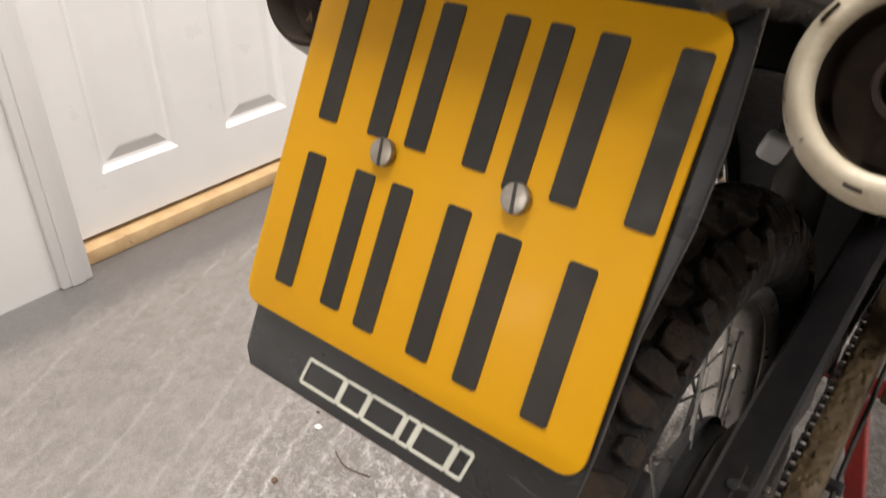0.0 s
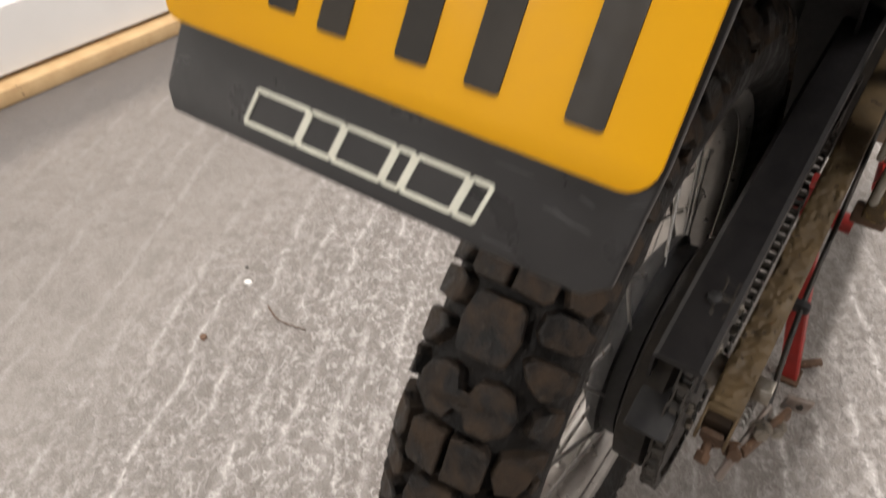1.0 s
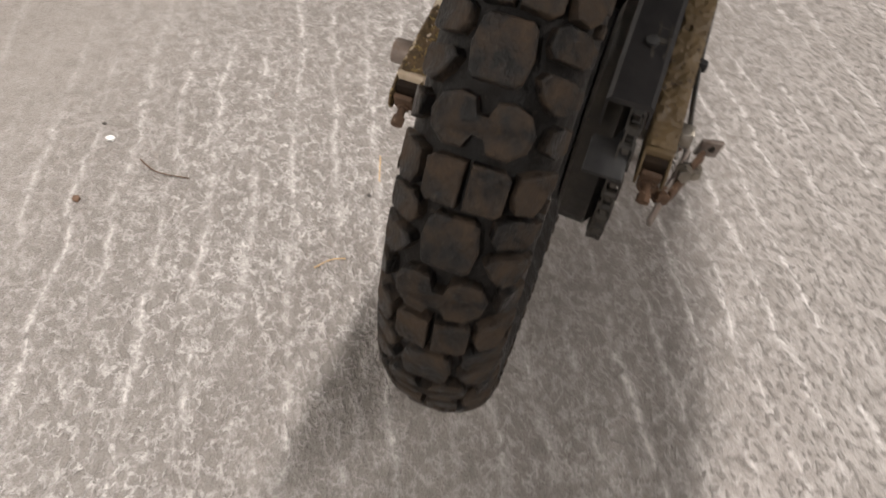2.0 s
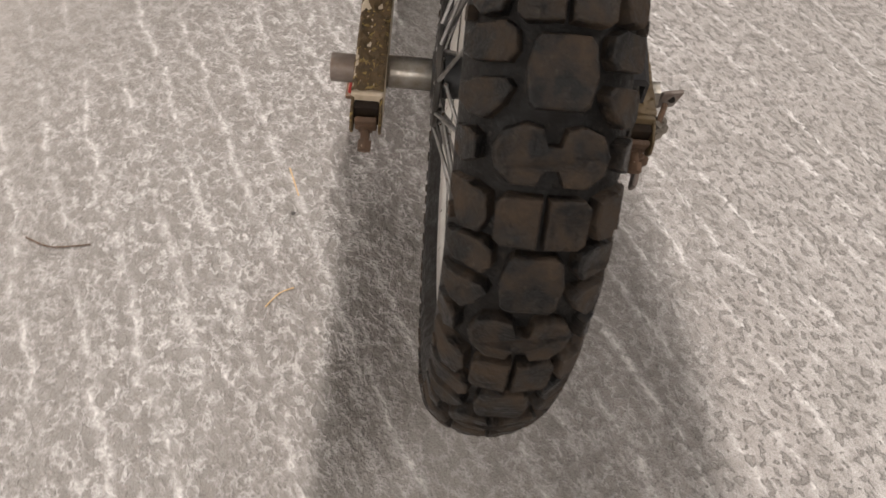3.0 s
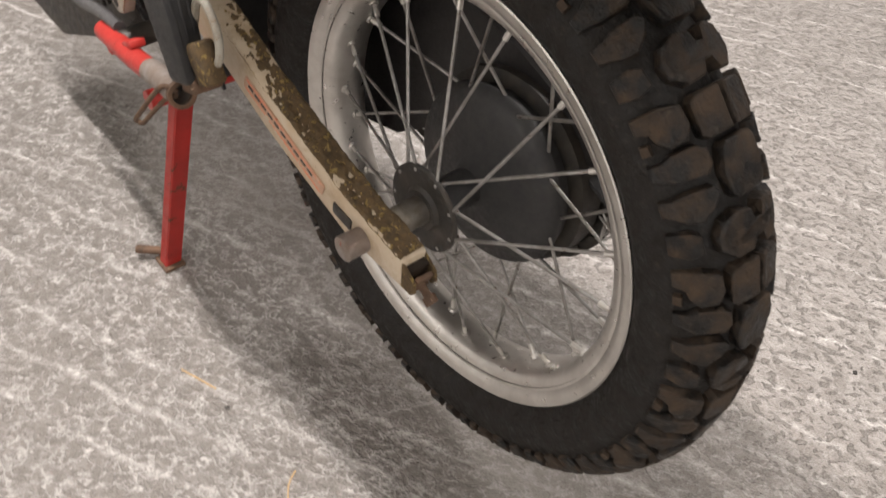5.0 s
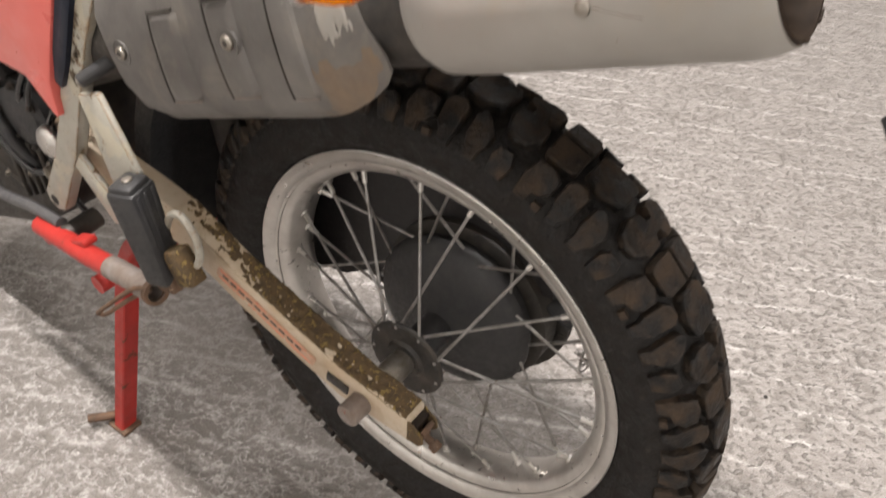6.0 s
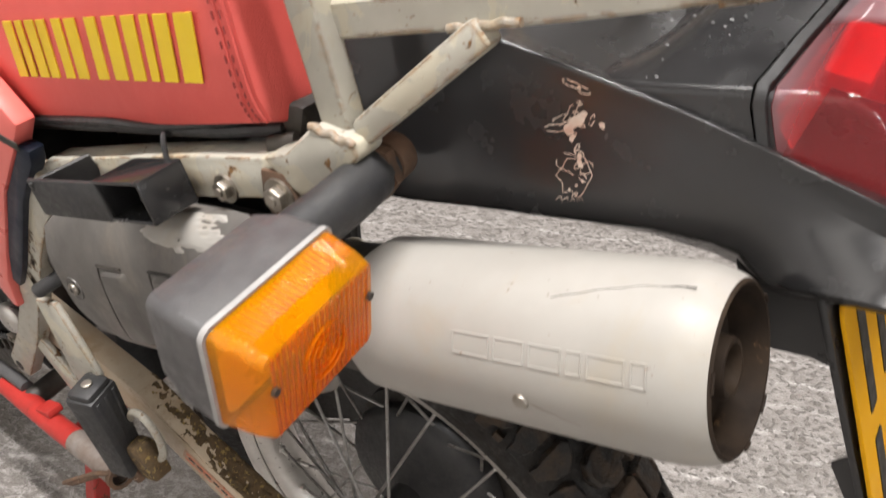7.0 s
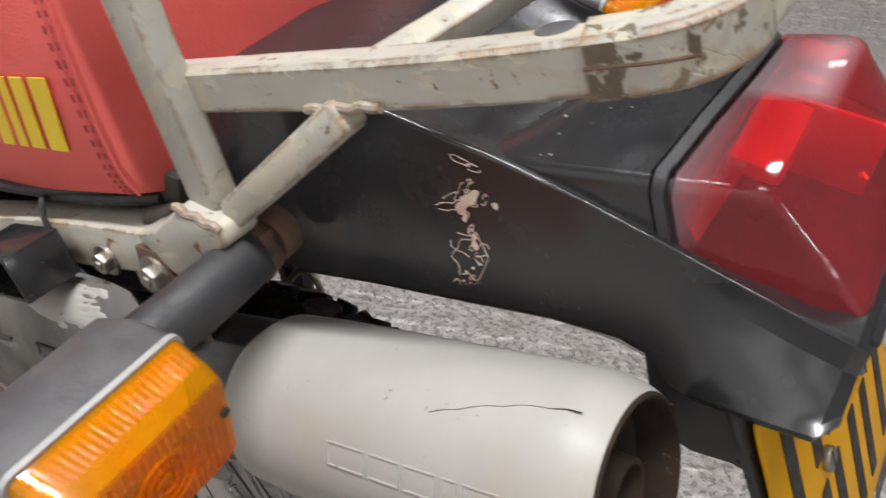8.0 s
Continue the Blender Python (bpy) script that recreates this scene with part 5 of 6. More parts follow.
        flaking("paint_patch", 0.290, 0.395, 40, 80, SILENCER, 3.4, 0.0006, "peeling pale paint")
    return body


silencer(-1, "cream painted tubular silencer with scratches and embossed blocks")
silencer(1, "dirty cream painted silencer with sooty outlet")


# indicators
def indicator(sg):
    cx, cz, cy = sg * 0.2425, 0.9470, -0.088
    m = Matrix.Translation((cx, cy, cz)) @ pose(0, 0, 0, 0, 0, -sg * 4) @ Matrix(((1, 0, 0, 0), (0, 0, -1, 0), (0, 1, 0, 0), (0, 0, 0, 1)))

    def ring_at(w, h, r, d):
        return [m @ Vector((x, y, d)) for x, y in rounded(w * 0.97, h * 0.94, r, 4)]

    body = part("indicator", loft([ring_at(0.064, 0.046, 0.006, -0.038), ring_at(0.073, 0.054, 0.006, -0.035), ring_at(0.081, 0.062, 0.005, -0.020), ring_at(0.084, 0.064, 0.006, -0.002), ring_at(0.084, 0.064, 0.006, 0.0)]),
                HOUSING, bike, "black indicator with amber ribbed lens on a rubber stalk")
    part("gasket", loft([ring_at(0.0855, 0.0655, 0.006, 0.0), ring_at(0.0855, 0.0655, 0.006, 0.0028)]), GASKET, body, "pale grey gasket ring")
    lens = [ring_at(0.082, 0.062, 0.005, 0.0028), ring_at(0.078, 0.0575, 0.005, 0.020), ring_at(0.0745, 0.053, 0.005, 0.0275), ring_at(0.071, 0.050, 0.005, 0.0285)]
    part("lens", loft(lens), AMBER, body, "amber plastic lens")
    part("reflector", loft([ring_at(0.074, 0.054, 0.006, 0.0029), ring_at(0.068, 0.048, 0.006, 0.0045)]), REFLECT, body)
    part("bulb", rod(m @ Vector((0, 0, 0.004)), m @ Vector((0, 0, 0.018)), 0.007, 16, 0.003), AMBER, body)
    for k in range(19):
        x = -0.0315 + 0.0035 * k
        part("lens_rib", beam(m @ Vector((x, -0.0235, 0.0281)), m @ Vector((x, 0.0235, 0.0281)), 0.0018, 0.0012, m.to_3x3() @ Vector((0, 0, 1)), 0.0004), AMBERDARK, body)
    for k in range(24):
        x = -0.0350 + 0.00305 * k
        part("lens_rib", beam(m @ Vector((x, 0.0288, 0.005)), m @ Vector((x * 0.95, 0.0269, 0.019)), 0.0014, 0.0009, m.to_3x3() @ Vector((0, 1, 0)), 0.0003), AMBER, body)
    for r in (0.005, 0.0095, 0.014):
        part("lens_ring", pipe([m @ Vector((r * math.cos(t), r * math.sin(t), 0.0292)) for t in [i * math.pi / 10 for i in range(21)]], 0.0009, 6, 1), AMBER, body)
    for x in (-0.0325, 0.0325):
        part("lens_screw", rod(m @ Vector((x, 0.006, 0.0282)), m @ Vector((x, 0.006, 0.0302)), 0.0022, 10), GRIME, body)
    part("stalk", pipe([(sg * 0.130, -0.060, 0.958), (sg * 0.165, -0.064, 0.958), (sg * 0.215, -0.062, 0.953)], 0.0145, 18), MATT, body, "black rubber stalk")
    part("stalk_nut", lathe([(0, 0.0), (0, 0.015), (0.004, 0.0175), (0.009, 0.0175), (0.010, 0.0)], 6, False, pose(sg * 0.128, -0.060, 0.958, 0, 0, 0 if sg > 0 else 180)), RUST, body)
    part("stalk_washer", rod((sg * 0.112, -0.059, 0.958), (sg * 0.126, -0.060, 0.958), 0.0135, 24, 0.002), RUST, body)
    return body


indicator(-1)
indicator(1)

# tail unit
def corner(x, z, r, n=5):
    """Points round the upper left corner of a section, from the side to the top."""
    return [(x + r * (1 - math.cos(radians(90 * k / n))), z - r + r * math.sin(radians(90 * k / n))) for k in range(n + 1)]


def mirrored(pts):
    return pts + [(-x, yy, z) for x, yy, z in reversed(pts[:-1])]


def tail_ring(y, xb, zb, zc, xr, zr, xt, zt, full=0.0, arch=0.004):
    """A section of the tail: arched and tucked under at the bottom, a crease at zc, a side that may swell, a ridge, and a flat top."""
    slope = (zt - zr) / (xr - xt)
    pts = [(-0.035, y, zb + arch), (-xb + 0.020, y, zb + 0.003 + 0.4 * (arch - 0.004)), (-xb + 0.014, y, zb), (-xb + 0.0012, y, zc - 0.0035), (-xb - 0.0004, y, zc - 0.0012), (-xb - 0.0006, y, zc + 0.0015)]
    for k in (0.25, 0.5, 0.75):
        pts.append((-(xb + (xr + 0.0012 - xb) * k) - full * (1 - (2 * k - 1) ** 2), y, zc + (zr - 0.012 - zc) * k))
    pts += [(-xr - 0.0012, y, zr - 0.012), (-xr - 0.0002, y, zr - 0.005)]
    pts += [(x, y, z) for x, z in corner(-xr, zr, float(np.interp(-y, [0.155, 0.175], [0.0024, 0.0009])))]
    return mirrored(pts + [(-xr + 0.006, y, zr + 0.006 * slope), (-xt, y, zt), (0, y, zt + 0.004)])


TAIL = ((0.05, 0.112, 0.885, 0.893, 0.1, 1, 0.06, 1.003), (0, 0.108, 0.9, 0.909, 0.098, 1.018, 0.06, 1.012), (-0.06, 0.101, 0.911, 0.921, 0.091, 1.029, 0.055, 1.023),
        (-0.1, 0.096, 0.921, 0.932, 0.0855, 1.028, 0.055, 1.022), (-0.16, 0.092, 0.937, 0.949, 0.08, 1.0225, 0.06, 1.0165), (-0.2, 0.091, 0.947, 0.962, 0.083, 1.022, 0.06, 1.016, 0.0005),
        (-0.232, 0.0915, 0.951, 0.9695, 0.086, 1.0205, 0.06, 1.0145, 0.001, 0.006), (-0.243, 0.093, 0.951, 0.97, 0.0865, 1.0195, 0.06, 1.0135, 0.0015, 0.008), (-0.251, 0.0965, 0.9495, 0.9665, 0.087, 1.0185, 0.06, 1.0125, 0.002, 0.012),
        (-0.259, 0.100, 0.949, 0.9655, 0.087, 1.0175, 0.06, 1.0115, 0.0025, 0.016), (-0.27, 0.1055, 0.9545, 0.9705, 0.0875, 1.0165, 0.06, 1.0105, 0.003, 0.018), (-0.296, 0.1120, 0.968, 0.982, 0.0875, 1.013, 0.06, 1.007, 0.0035, 0.022),
        (-0.311, 0.1115, 0.9735, 0.985, 0.086, 1.0105, 0.06, 1.011, 0.003, 0.022), (-0.3170, 0.1025, 0.981, 0.988, 0.079, 1.004, 0.05, 1.0045, 0.002, 0.018))
tail = part("tail_unit", loft([tail_ring(*q) for q in TAIL]), BLACK, bike, "black moulded tail unit with scuffs and a worn sticker", True, 30)


def crown(y, w, z0, z1, zt, r=0.004, bow=0.012):
    """A section of the lamp pod: leaning sides, a rounded corner, and a roof that rises to the middle."""
    wb = w + 0.005
    rise = (zt - z1) / w
    pts = [(-wb, y - 0.5 * bow, z0), (-w - 0.0012, y + 0.4 * bow, z1 - 0.0075)]
    for k in range(7):
        t = k / 6
        pts.append((-w + r * (1 - math.cos(t * math.pi / 2)) - 0.001 * (1 - t), y + (0.45 + 0.15 * t) * bow, z1 - r + r * math.sin(t * math.pi / 2) * (1 + 0.5 * rise)))
    pts += [(-w + 0.010, y + 0.45 * bow, z1 + 0.010 * rise + 0.0015), (-w * 0.6, y + 0.2 * bow, z1 + (zt - z1) * 0.50), (-w * 0.25, y - 0.2 * bow, zt - (zt - z1) * 0.12), (0, y - 0.3 * bow, zt)]
    return mirrored(pts)


part("light_pod", loft([crown(-0.146, 0.0640, 1.0080, 1.0115, 1.0090), crown(-0.164, 0.0735, 1.0120, 1.0205, 1.0300), crown(-0.176, 0.0745, 1.0130, 1.0235, 1.0440), crown(-0.190, 0.0755, 1.012, 1.0275, 1.054), crown(-0.2285, 0.0765, 1.012, 1.0395, 1.067)]), BLACK, tail, "", True, 40)
part("gasket", loft([crown(-0.2296, 0.0772, 1.012, 1.0400, 1.0675, 0.005), crown(-0.2302, 0.0780, 1.012, 1.0408, 1.0685, 0.005), crown(-0.2348, 0.0780, 1.012, 1.0414, 1.0695, 0.005), crown(-0.2354, 0.0772, 1.012, 1.0408, 1.0690, 0.005)]), GASKETBLACK, tail, "dull black rubber lamp gasket")
part("lamp_groove", loft([crown(-0.2350, 0.0755, 1.013, 1.0390, 1.066), crown(-0.2385, 0.0755, 1.013, 1.0390, 1.066)]), MATT, tail)
lamp = part("tail_light", loft([crown(-0.2374, 0.0762, 1.0135, 1.0405, 1.0690, 0.0055), crown(-0.2380, 0.0772, 1.0130, 1.0415, 1.0700, 0.0055), crown(-0.2500, 0.0768, 1.0115, 1.0455, 1.0735, 0.0055, 0.010), crown(-0.2620, 0.0760, 1.0100, 1.0492, 1.0768, 0.0055, 0.006),
                                crown(-0.2665, 0.0752, 1.0095, 1.0498, 1.0772, 0.0055, 0.004), crown(-0.2700, 0.0742, 1.0090, 1.0482, 1.0755, 0.0055, 0.003), crown(-0.2735, 0.0732, 1.0085, 1.0445, 1.0712, 0.0055, 0.002), crown(-0.2900, 0.0715, 1.0065, 1.0300, 1.0500, 0.005, 0.0),
                                crown(-0.3080, 0.0700, 1.0040, 1.0140, 1.0250, 0.004, 0.0), crown(-0.3115, 0.0680, 1.0035, 1.0100, 1.0180, 0.003, 0.0)]), REDLENS, bike, "red wedge shaped rear lamp lens, with a pale reflection painted along its top", True, 50)
part("lamp_reflector", loft([crown(-0.2392, 0.069, 1.0180, 1.0345, 1.0600), crown(-0.2405, 0.069, 1.0180, 1.0345, 1.0600)]), REDREFLECT, lamp)
for sg in (-1, 1):
    part("lamp_insert", beam((sg * 0.060, -0.2545, 1.0460), (sg * 0.026, -0.2545, 1.0590), 0.021, 0.010, (0, 0, 1), 0.003), REDREFLECT, lamp)
part("lamp_divider", box((0.003, 0.050, 0.034), pose(0.0, -0.268, 1.034), 0.001), REDREFLECT, lamp)
part("lamp_screw", rod((-0.030, -0.2890, 1.0420), (-0.030, -0.2905, 1.0434), 0.0018, 10), REDREFLECT, lamp)
part("lamp_sill", box((0.146, 0.010, 0.004), pose(0, -0.3140, 1.0040), 0.001), BLACK, tail)

rnd = random.Random(21)
drops = bmesh.new()
for k in range(28):
    y = -0.166 - 0.060 * rnd.random()
    w = float(np.interp(-y, [0.158, 0.180, 0.230], [0.077, 0.077, 0.0765]))
    z1 = float(np.interp(-y, [0.158, 0.180, 0.230], [1.0165, 1.0245, 1.040]))
    q = 0.35 + 0.6 * rnd.random()
    z = z1 + 0.0270 * float(np.interp(q, [0.25, 0.6, 0.87, 1.0], [0.88, 0.50, 0.18, 0.0])) + 0.0003
    r = 0.0003 + 0.0008 * rnd.random() ** 2
    bmesh.ops.create_icosphere(drops, subdivisions=1, radius=r, matrix=Matrix.Translation((-q * w, y, z)) @ Matrix.Diagonal((1, 1.3, 0.55, 1)))
tagged(part("drops", drops, DROP, tail, "dried water drops and dust"), kind="stuff")
def on_side(y, z, lift=0.0003):
    """A place on the flat of the tail's left side."""
    lo = [float(np.interp(-y, [-q[0] for q in TAIL], [q[c] for q in TAIL])) for c in (1, 3, 4, 5)]
    f = (z - lo[1]) / (lo[3] - 0.012 - lo[1])
    return Vector((-(lo[0] + (lo[2] + 0.0012 - lo[0]) * f) - lift, y, z))


def flake(y, z, long, wide, tilt, seed, filled):
    """A scrap of an old sticker, or the torn outline that it left."""
    r_ = random.Random(seed)
    loop = []
    for q in range(14):
        t = 2 * math.pi * q / 14
        k = 0.72 + 0.5 * r_.random()
        a, c = long * k * math.cos(t), wide * k * math.sin(t)
        loop.append((y + a * math.cos(tilt) - c * math.sin(tilt), z + a * math.sin(tilt) + c * math.cos(tilt)))
    bm = bmesh.new()
    if filled:
        bm.faces.new([bm.verts.new(on_side(p, q)) for p, q in loop])
    runs = r_.randrange(1, 3) if not filled else 1
    for k in range(runs):
        n0 = 0 if runs == 1 else k * 7
        pipe([on_side(*loop[(n0 + q) % 14], 0.0002) for q in range(15 if runs == 1 else 6)], 0.00022, 4, 2, True, bm)
    part("sticker_flake", bm, FLAKE, tail)


for k, (y, z, long, wide, tilt, filled) in enumerate(((-0.1450, 1.0030, 0.0068, 0.0020, 1.9, False), (-0.1490, 0.9995, 0.0070, 0.0021, 2.2, True), (-0.1415, 0.9980, 0.0066, 0.0023, 2.6, False), (-0.1385, 0.9920, 0.0060, 0.0019, 2.9, False),
                                                      (-0.1460, 0.9935, 0.0034, 0.0022, 0.5, True), (-0.1555, 0.9715, 0.0095, 0.0125, 0.2, False), (-0.1500, 0.9760, 0.0055, 0.0060, 0.9, False), (-0.1600, 0.9770, 0.0030, 0.0042, 0.4, False),
                                                      (-0.1615, 1.0010, 0.0016, 0.0013, 0.3, True), (-0.1560, 1.0020, 0.0013, 0.0028, 0.1, False), (-0.1415, 1.0165, 0.0055, 0.0014, 0.2, False), (-0.1480, 1.0150, 0.0035, 0.0016, 0.0, False),
                                                      (-0.1500, 0.9540, 0.0016, 0.0026, 0.1, False), (-0.1535, 0.9545, 0.0016, 0.0028, 0.0, False), (-0.1575, 0.9552, 0.0018, 0.0026, -0.1, False), (-0.1610, 0.9565, 0.0018, 0.0034, 0.2, False),
                                                      (-0.1570, 0.9660, 0.0006, 0.0005, 0.0, True), (-0.1540, 0.9625, 0.0007, 0.0005, 0.0, True), (-0.1595, 0.9695, 0.0006, 0.0006, 0.0, True))):
    flake(y, z, long, wide, tilt, 40 + k, filled)
rnd = random.Random(8)
for k in range(14):
    t = rnd.random()
    flake(-0.141 - 0.018 * t - 0.006 * rnd.random(), 1.012 - 0.058 * t, 0.0008 + 0.0026 * rnd.random() ** 2, 0.0006 + 0.0018 * rnd.random(), 3 * rnd.random(), 90 + k, k % 4 == 0)

# number plate and its flap
up_p = Vector((0, 0.459, 0.8885)).normalized()
m_plate = Matrix.Identity(4)
for i, v in enumerate((Vector((1, 0, 0)), up_p, Vector((1, 0, 0)).cross(up_p))):
    for j in range(3):
        m_plate[j][i] = v[j]
m_plate.translation = (0.0, -0.3715, 0.8100)
flap_out = [(-0.088, -0.034), (0.090, -0.034), (0.098, -0.028), (0.101, 0.010), (0.102, 0.060), (0.108, 0.105), (0.109, 0.135), (0.106, 0.19), (-0.106, 0.19), (-0.100, 0.10), (-0.096, 0.060), (-0.094, 0.010), (-0.094, -0.026)]
flap = part("mudflap", slab(flap_out, 0.004, m_plate @ pose(0, 0, -0.0068), 0.001), FLAPBLACK, bike, "black plastic mudguard flap with outlined badge")
SIDE = [(-0.238, 0.975), (-0.252, 0.936), (-0.264, 0.920), (-0.275, 0.918), (-0.292, 0.923), (-0.307, 0.922), (-0.3180, 0.907), (-0.3275, 0.888), (-0.331, 0.874), (-0.324, 0.861), (-0.338, 0.842), (-0.3515, 0.847), (-0.2865, 0.973)]
for sg in (-1, 1):
    part("flap_side", plate(SIDE, sg * 0.0845, sg * 0.0875, 0.0), FLAPBLACK, flap)
number_plate = part("number_plate", slab(rounded(0.2000, 0.178, 0.010), 0.0022, m_plate @ pose(0.0004, 0.089, 0), 0.0005), YELLOW, bike, "yellow rear number plate with plain black bars")
for x0, x1, y0, y1 in ((-0.083, -0.037, 0.102, 0.167), (-0.026, 0.020, 0.102, 0.167), (0.030, 0.041, 0.098, 0.167), (0.053, 0.099, 0.100, 0.167), (-0.083, -0.037, 0.017, 0.084), (-0.026, 0.020, 0.015, 0.084), (0.035, 0.083, 0.014, 0.080)):
    runs = [(x0, x1)] if x1 - x0 < 0.02 else [(x0, x0 + 0.0125), (x1 - 0.0125, x1)]
    for a, c in runs:
        part("plain_bar", slab(rounded(c - a, y1 - y0, 0.0015, 3), 0.0006, m_plate @ pose((a + c) / 2 * 0.975, (y0 + y1) / 2 * 0.985, 0.0022)), PLATEBLACK, number_plate)
for x in (-0.0345, 0.0385):
    part("plate_screw", rod(m_plate @ Vector((x, 0.0945, 0.002)), m_plate @ Vector((x, 0.0945, 0.0062)), 0.0066, 24, 0.001), BOLT, number_plate, "slotted metal screw")
    part("screw_slot", box((0.0014, 0.0125, 0.0008), m_plate @ pose(x, 0.0945, 0.0062, 0, 0, 8), 0), GRIME, number_plate)
x = -0.051
for w in (0.026, 0.016, 0.022, 0.008, 0.021, 0.009):
    x0, x1 = x, x + w - 0.0015
    x += w
    fr = bmesh.new()
    for p, q in (((x0, -0.0265), (x1, -0.0265)), ((x1, -0.0265), (x1 + 0.003, -0.0135)), ((x1 + 0.003, -0.0135), (x0 + 0.003, -0.0135)), ((x0 + 0.003, -0.0135), (x0, -0.0265))):
        beam(m_plate @ Vector((*p, -0.0026)), m_plate @ Vector((*q, -0.0026)), 0.0016, 0.0006, m_plate.to_3x3() @ Vector((0, 0, 1)), 0, fr)
    part("badge_block", fr, WHITELINE, flap, "pale outlined block of a badge")

rnd = random.Random(11)
for k in range(6):
    u, w = 0.045 + 0.055 * rnd.random(), -0.030 + 0.030 * rnd.random()
    du, dw = 0.004 + 0.014 * rnd.random(), -0.012 * rnd.random()
    part("scratch", beam(m_plate @ Vector((u, w, -0.0027)), m_plate @ Vector((min(u + du, 0.094), w + dw * 0.4, -0.0027)), 0.00025, 0.0003, m_plate.to_3x3() @ Vector((0, 0, 1)), 0), HOUSING, flap)

# mudguard over the wheel, and the dark mass ahead of it
arc = []
for k in range(24):
    a = radians(-12 + 4.0 * k)
    arc.append((0.405 * math.cos(a), ZC + 0.03 + 0.405 * math.sin(a)))
rings = []
for y, z in arc:
    d = Vector((y, z - ZC)).normalized()
    o = [(-0.088, -0.03), (-0.085, 0.0), (-0.05, 0.008), (0.05, 0.008), (0.085, 0.0), (0.088, -0.03), (0.084, -0.03), (0.081, -0.004), (0.05, 0.004), (-0.05, 0.004), (-0.081, -0.004), (-0.084, -0.03)]
    rings.append([(x, y + d.x * h, z + d.y * h) for x, h in o])
part("inner_mudguard", loft(rings), MATT, bike, "black plastic inner mudguard over the wheel")
part("shock_absorber", rod((0.0, 0.30, 0.52), (0.0, 0.36, 0.86), 0.030, 20, 0.004), GRIME, bike, "dark shock absorber in front of the wheel")
engine = part("engine", plate([(0.50, 0.400), (0.60, 0.322), (0.88, 0.195), (1.02, 0.20), (1.05, 0.50), (0.90, 0.60), (0.52, 0.58)], -0.135, 0.135, 0.015), GRIME, bike, "grimy dark engine cases and cooling fins")
for k in range(6):
    part("cooling_fin", box((0.25, 0.20, 0.006), pose(0, 0.66, 0.58 + 0.022 * k), 0.002, 1), GRIME, engine)
for k in range(9):
    hex_bolt((-0.1355, 0.56 + 0.045 * k, 0.345 + 0.028 * ((k * 5) % 7) + 0.004 * k), (-1, 0, 0), 0.006, 0.008, engine, BOLT)
for k, (y, z) in enumerate(((0.56, 0.50), (0.60, 0.52), (0.53, 0.47))):
    part("hose", pipe([(-0.137, y, z - 0.02), (-0.150, y + 0.03, z + 0.03), (-0.146, y + 0.06, z + 0.09), (-0.12, y + 0.05, z + 0.16)], 0.006 + 0.001 * k, 10), MATT, engine)
part("engine_cover", rod((-0.128, 0.62, 0.45), (0.15, 0.62, 0.45), 0.075, 32, 0.01), MATT, engine)
part("cover_rim", lathe([(0.0, 0.050), (0.004, 0.058), (0.010, 0.060), (0.012, 0.054), (0.008, 0.048), (0.006, 0.0)], 40, False, pose(-0.126, 0.62, 0.45, 0, 0, 180)), GRIME, engine)
for k in range(8):
    t = radians(20 + 45 * k)
    hex_bolt((-0.134, 0.62 + 0.054 * math.cos(t), 0.45 + 0.054 * math.sin(t)), (-1, 0, 0), 0.0046, 0.006, engine, BOLT)
for k in range(5):
    part("case_rib", beam((-0.138, 0.515 + 0.020 * k, 0.430 - 0.012 * k), (-0.138, 0.525 + 0.020 * k, 0.500 - 0.006 * k), 0.008, 0.006, (1, 0, 0), 0.0015), GRIME, engine)
part("oil_line", pipe([(-0.139, 0.500, 0.470), (-0.150, 0.530, 0.462), (-0.154, 0.575, 0.490), (-0.150, 0.600, 0.530), (-0.135, 0.610, 0.575)], 0.0048, 10), BLACK, engine)
hex_bolt((-0.139, 0.500, 0.470), (-1, 0, 0), 0.0085, 0.010, engine, BOLT)
part("airbox", box((0.22, 0.16, 0.26), pose(0, 0.46, 0.76), 0.02, 3), GRIME, bike, "black airbox behind the side panel")
part("gear_lever", pipe([(-0.155, 0.74, 0.372), (-0.160, 0.663, 0.381), (-0.163, 0.600, 0.392), (-0.164, 0.530, 0.409), (-0.165, 0.470, 0.415)], 0.0080, 16), HOUSING, bike, "dark steel lever tube")
part("drive_cover", lathe([(0.0, 0.030), (0.006, 0.044), (0.016, 0.047), (0.020, 0.040), (0.024, 0.038), (0.028, 0.022), (0.030, 0.0)], 36, False, pose(-0.118, 0.535, 0.535, 0, 0, 180)), MATT, engine)
for k in range(7):
    t = radians(40 + 52 * k)
    hex_bolt((-0.139, 0.535 + 0.041 * math.cos(t), 0.535 + 0.041 * math.sin(t)), (-1, 0, 0), 0.0042, 0.006, engine, GRIME)
part("cable_box", box((0.030, 0.055, 0.040), pose(-0.137, 0.570, 0.592, -24, 0, 8), 0.006, 3), BLACK, engine)
part("carburettor_boot", pipe([(-0.120, 0.505, 0.640), (-0.136, 0.530, 0.625), (-0.140, 0.565, 0.628), (-0.125, 0.605, 0.650)], 0.016, 14), MATT, engine)
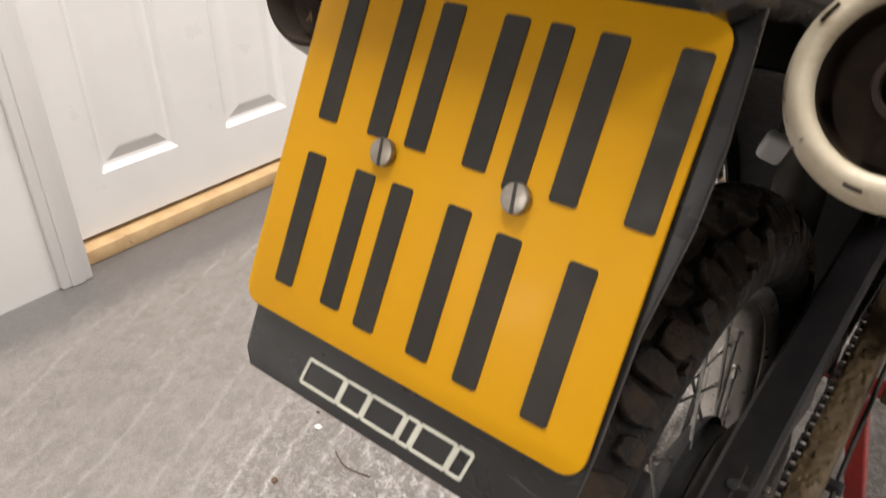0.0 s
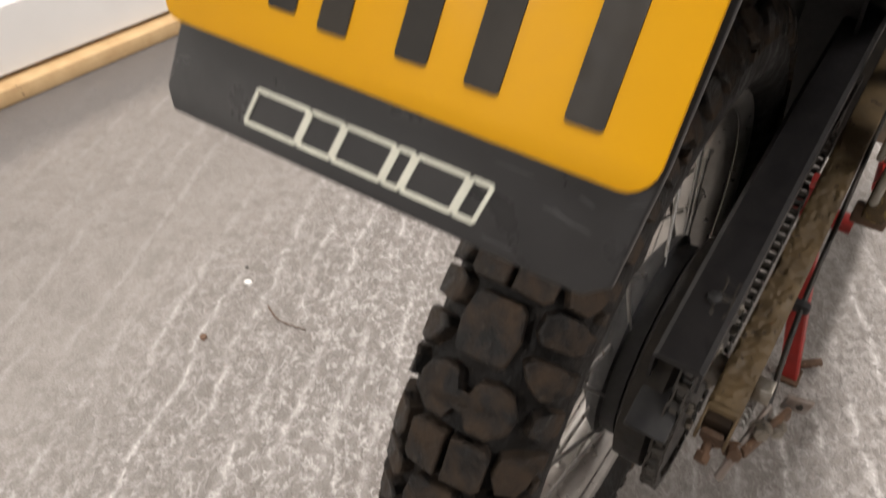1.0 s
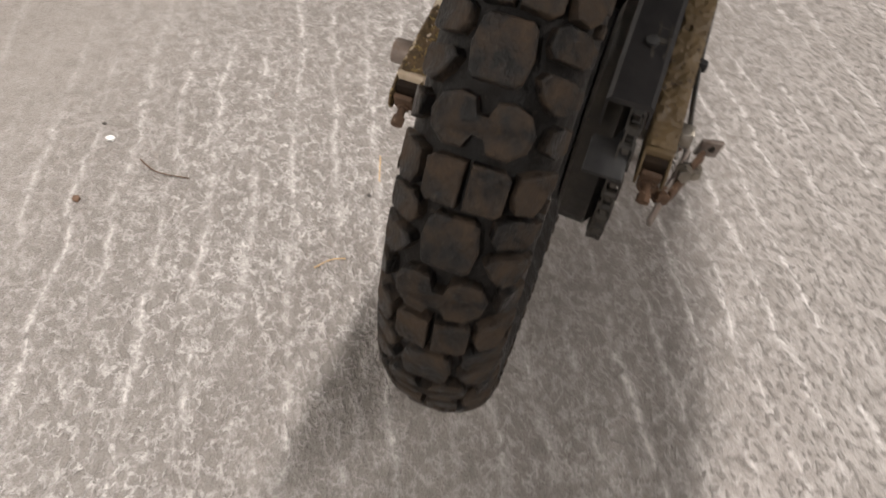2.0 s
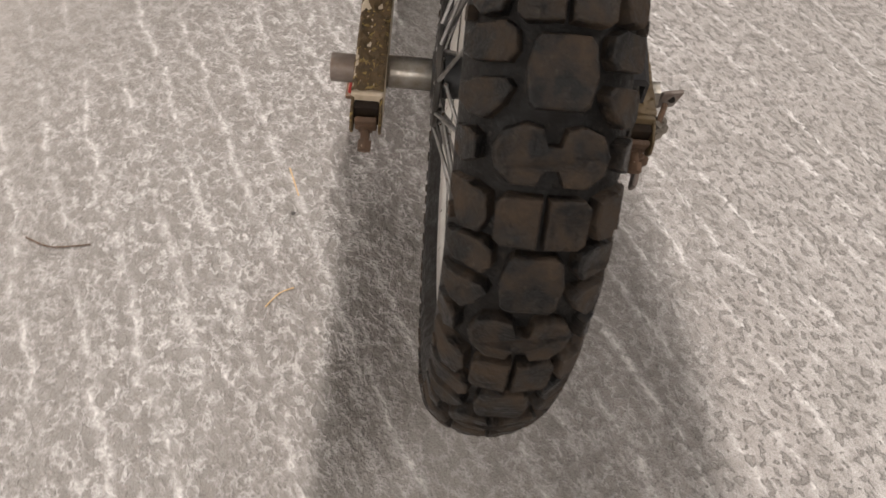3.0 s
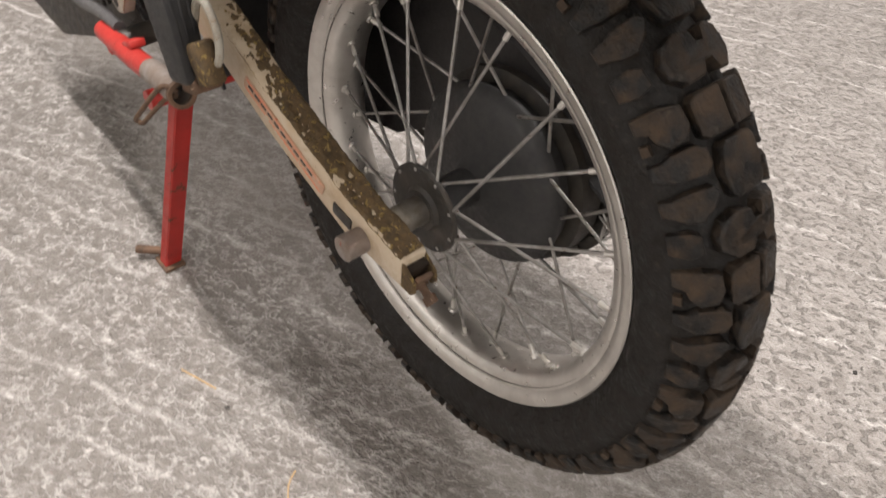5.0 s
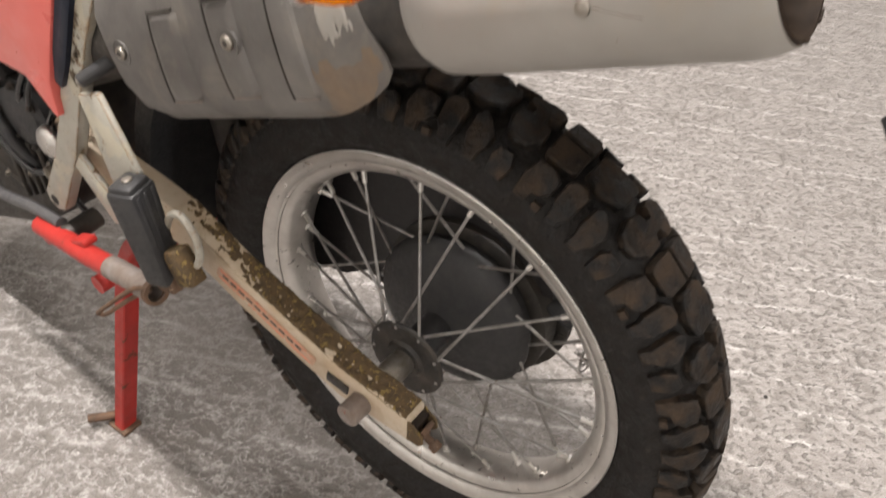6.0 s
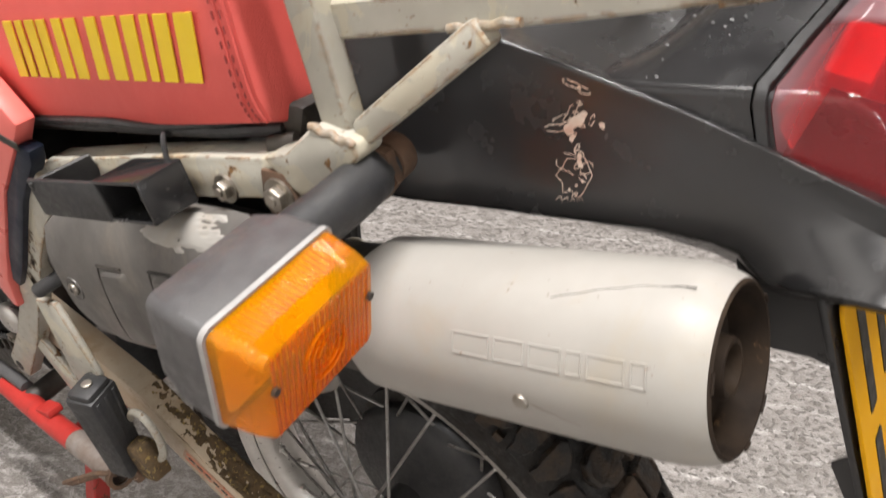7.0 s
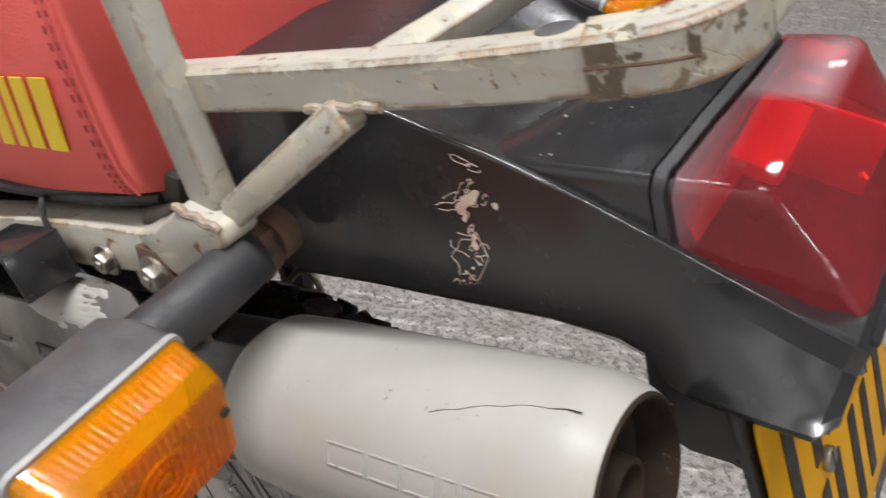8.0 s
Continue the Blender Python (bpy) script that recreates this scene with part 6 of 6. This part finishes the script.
for k, (y, z) in enumerate(((0.470, 0.600), (0.492, 0.592), (0.452, 0.556))):
    part("cable", pipe([(-0.128, y - 0.03, z + 0.07), (-0.138, y, z + 0.02), (-0.141, y + 0.03, z - 0.03), (-0.134, y + 0.05, z - 0.10), (-0.120, y + 0.04, z - 0.16)], 0.0032 + 0.0006 * k, 8), BLACK if k else MATT, engine)
part("lever_boss", rod((-0.172, 0.462, 0.400), (-0.120, 0.462, 0.404), 0.014, 20, 0.002), GRIME, bike, "dark lever boss")
side_panel = part("side_panel", plate([(0.250, 0.880), (0.271, 0.847), (0.314, 0.789), (0.361, 0.695), (0.383, 0.648), (0.386, 0.607), (0.393, 0.606), (0.430, 0.640), (0.60, 0.640), (0.62, 0.86), (0.45, 0.95), (0.30, 0.915)], -0.168, -0.150, 0.006), REDPANEL, bike, "red plastic side panel with dark blue edge")
part("panel_groove", beam((-0.168, 0.351, 0.8590), (-0.168, 0.258, 0.8580), 0.0010, 0.0075, (0, 0, 1), 0.0003), GRIME, side_panel, "dark gap across the panel")
part("panel_edge", plate([(0.249, 0.8570), (0.2640, 0.8570), (0.2705, 0.8465), (0.3135, 0.7885), (0.3605, 0.6945), (0.375, 0.655), (0.366, 0.648), (0.346, 0.680), (0.334, 0.703), (0.290, 0.789), (0.268, 0.821), (0.252, 0.843)], -0.166, -0.152, 0.002), NAVY, bike, "dark blue panel edge")

part("wiring_connector", box((0.026, 0.020, 0.030), pose(-0.007, 0.200, 0.724, 10, 20, 15), 0.006, 3), WHITE, bike, "white plastic connector under the mudguard")
part("connector_lead", pipe([(-0.007, 0.204, 0.736), (-0.003, 0.215, 0.759), (-0.001, 0.235, 0.774)], 0.004, 8), MATT, bike, "black wiring lead")

# passenger footrests, folded up
def footrest(sg):
    mm = pose(sg * 0.184, 0.243, 0.535, -8, 0, -sg * 16)
    rest = part("footrest", beam(mm @ Vector((0, 0, -0.062)), mm @ Vector((0, 0, 0.060)), 0.031, 0.029, mm.to_3x3() @ Vector((0, 1, 0)), 0.005, None, 0.038, 0.034), MATT, bike, "black rubber folding footrest on a rusty hinge")
    for k in (-1, 0, 1):
        part("rubber_rib", beam(mm @ Vector((0.008 * k, 0, -0.058)), mm @ Vector((0.011 * k, 0, 0.055)), 0.005, 0.0285, mm.to_3x3() @ Vector((0, 1, 0)), 0.002, None, 0.006, 0.0365), MATT, rest)
    part("rubber_cap", box((0.032, 0.028, 0.010), mm @ pose(0, 0, 0.061), 0.004), MATT, rest)
    part("footrest_screw", rod(mm @ Vector((0, 0, 0.065)), mm @ Vector((0, 0, 0.0685)), 0.0055, 16, 0.001), BOLT, rest)
    part("hinge", box((0.022, 0.030, 0.044), pose(sg * 0.174, 0.208, 0.503, -30, 0, 0), 0.004), CRUST, rest)
    part("hinge_fork", box((0.034, 0.030, 0.020), pose(sg * 0.172, 0.232, 0.470, -20, 0, 0), 0.003), RUST, rest)
    part("wire_loop", pipe([(sg * 0.165, 0.240, 0.530), (sg * 0.167, 0.222, 0.560), (sg * 0.168, 0.202, 0.568), (sg * 0.168, 0.186, 0.548), (sg * 0.168, 0.188, 0.518), (sg * 0.168, 0.204, 0.496)], 0.0042, 10), CREAM, rest)
    return rest


footrest(-1)
footrest(1)

# ---- bits on the floor ----
def straw(points, r, name, label, mat):
    return tagged(part(name, pipe(points, r, 5, 4), mat, None, label), category="debris", group="bits on the floor")


straw([(-0.262, 0.262, 0.002), (-0.250, 0.230, 0.003), (-0.240, 0.204, 0.002)], 0.0011, "straw", "pale dry straw lying on concrete", TIMBER)
straw([(-0.255, -0.005, 0.002), (-0.240, 0.018, 0.003), (-0.222, 0.030, 0.002)], 0.0010, "straw", "pale bent straw lying on concrete", TIMBER)
straw([(-0.600, 0.085, 0.002), (-0.560, 0.070, 0.003), (-0.510, 0.080, 0.002)], 0.0010, "twig", "thin dark twig lying on concrete", RUST)


def crumb(x, y, r, name, label, mat, seed):
    rnd_ = random.Random(seed)
    bm = bmesh.new()
    bmesh.ops.create_icosphere(bm, subdivisions=1, radius=r)
    for v in bm.verts:
        v.co *= 0.7 + 0.6 * rnd_.random()
        v.co.z *= 0.45
    bmesh.ops.translate(bm, verts=bm.verts, vec=(x, y, r * 0.35))
    return tagged(part(name, bm, mat, None, label, False), category="debris", group="bits on the floor")


crumb(-0.669, 0.108, 0.008, "paper_scrap", "small white paper scrap on concrete", WHITE, 1)
crumb(-0.633, -0.030, 0.007, "wood_chip", "small brown wood chip on concrete", RUST, 2)
crumb(-0.700, 0.135, 0.004, "grit", "small dark grit on concrete", GRIME, 3)
crumb(-0.243, 0.168, 0.004, "grit", "small dark grit on concrete", GRIME, 4)
crumb(0.535, -0.354, 0.004, "grit", "small dark grit on concrete", GRIME, 5)
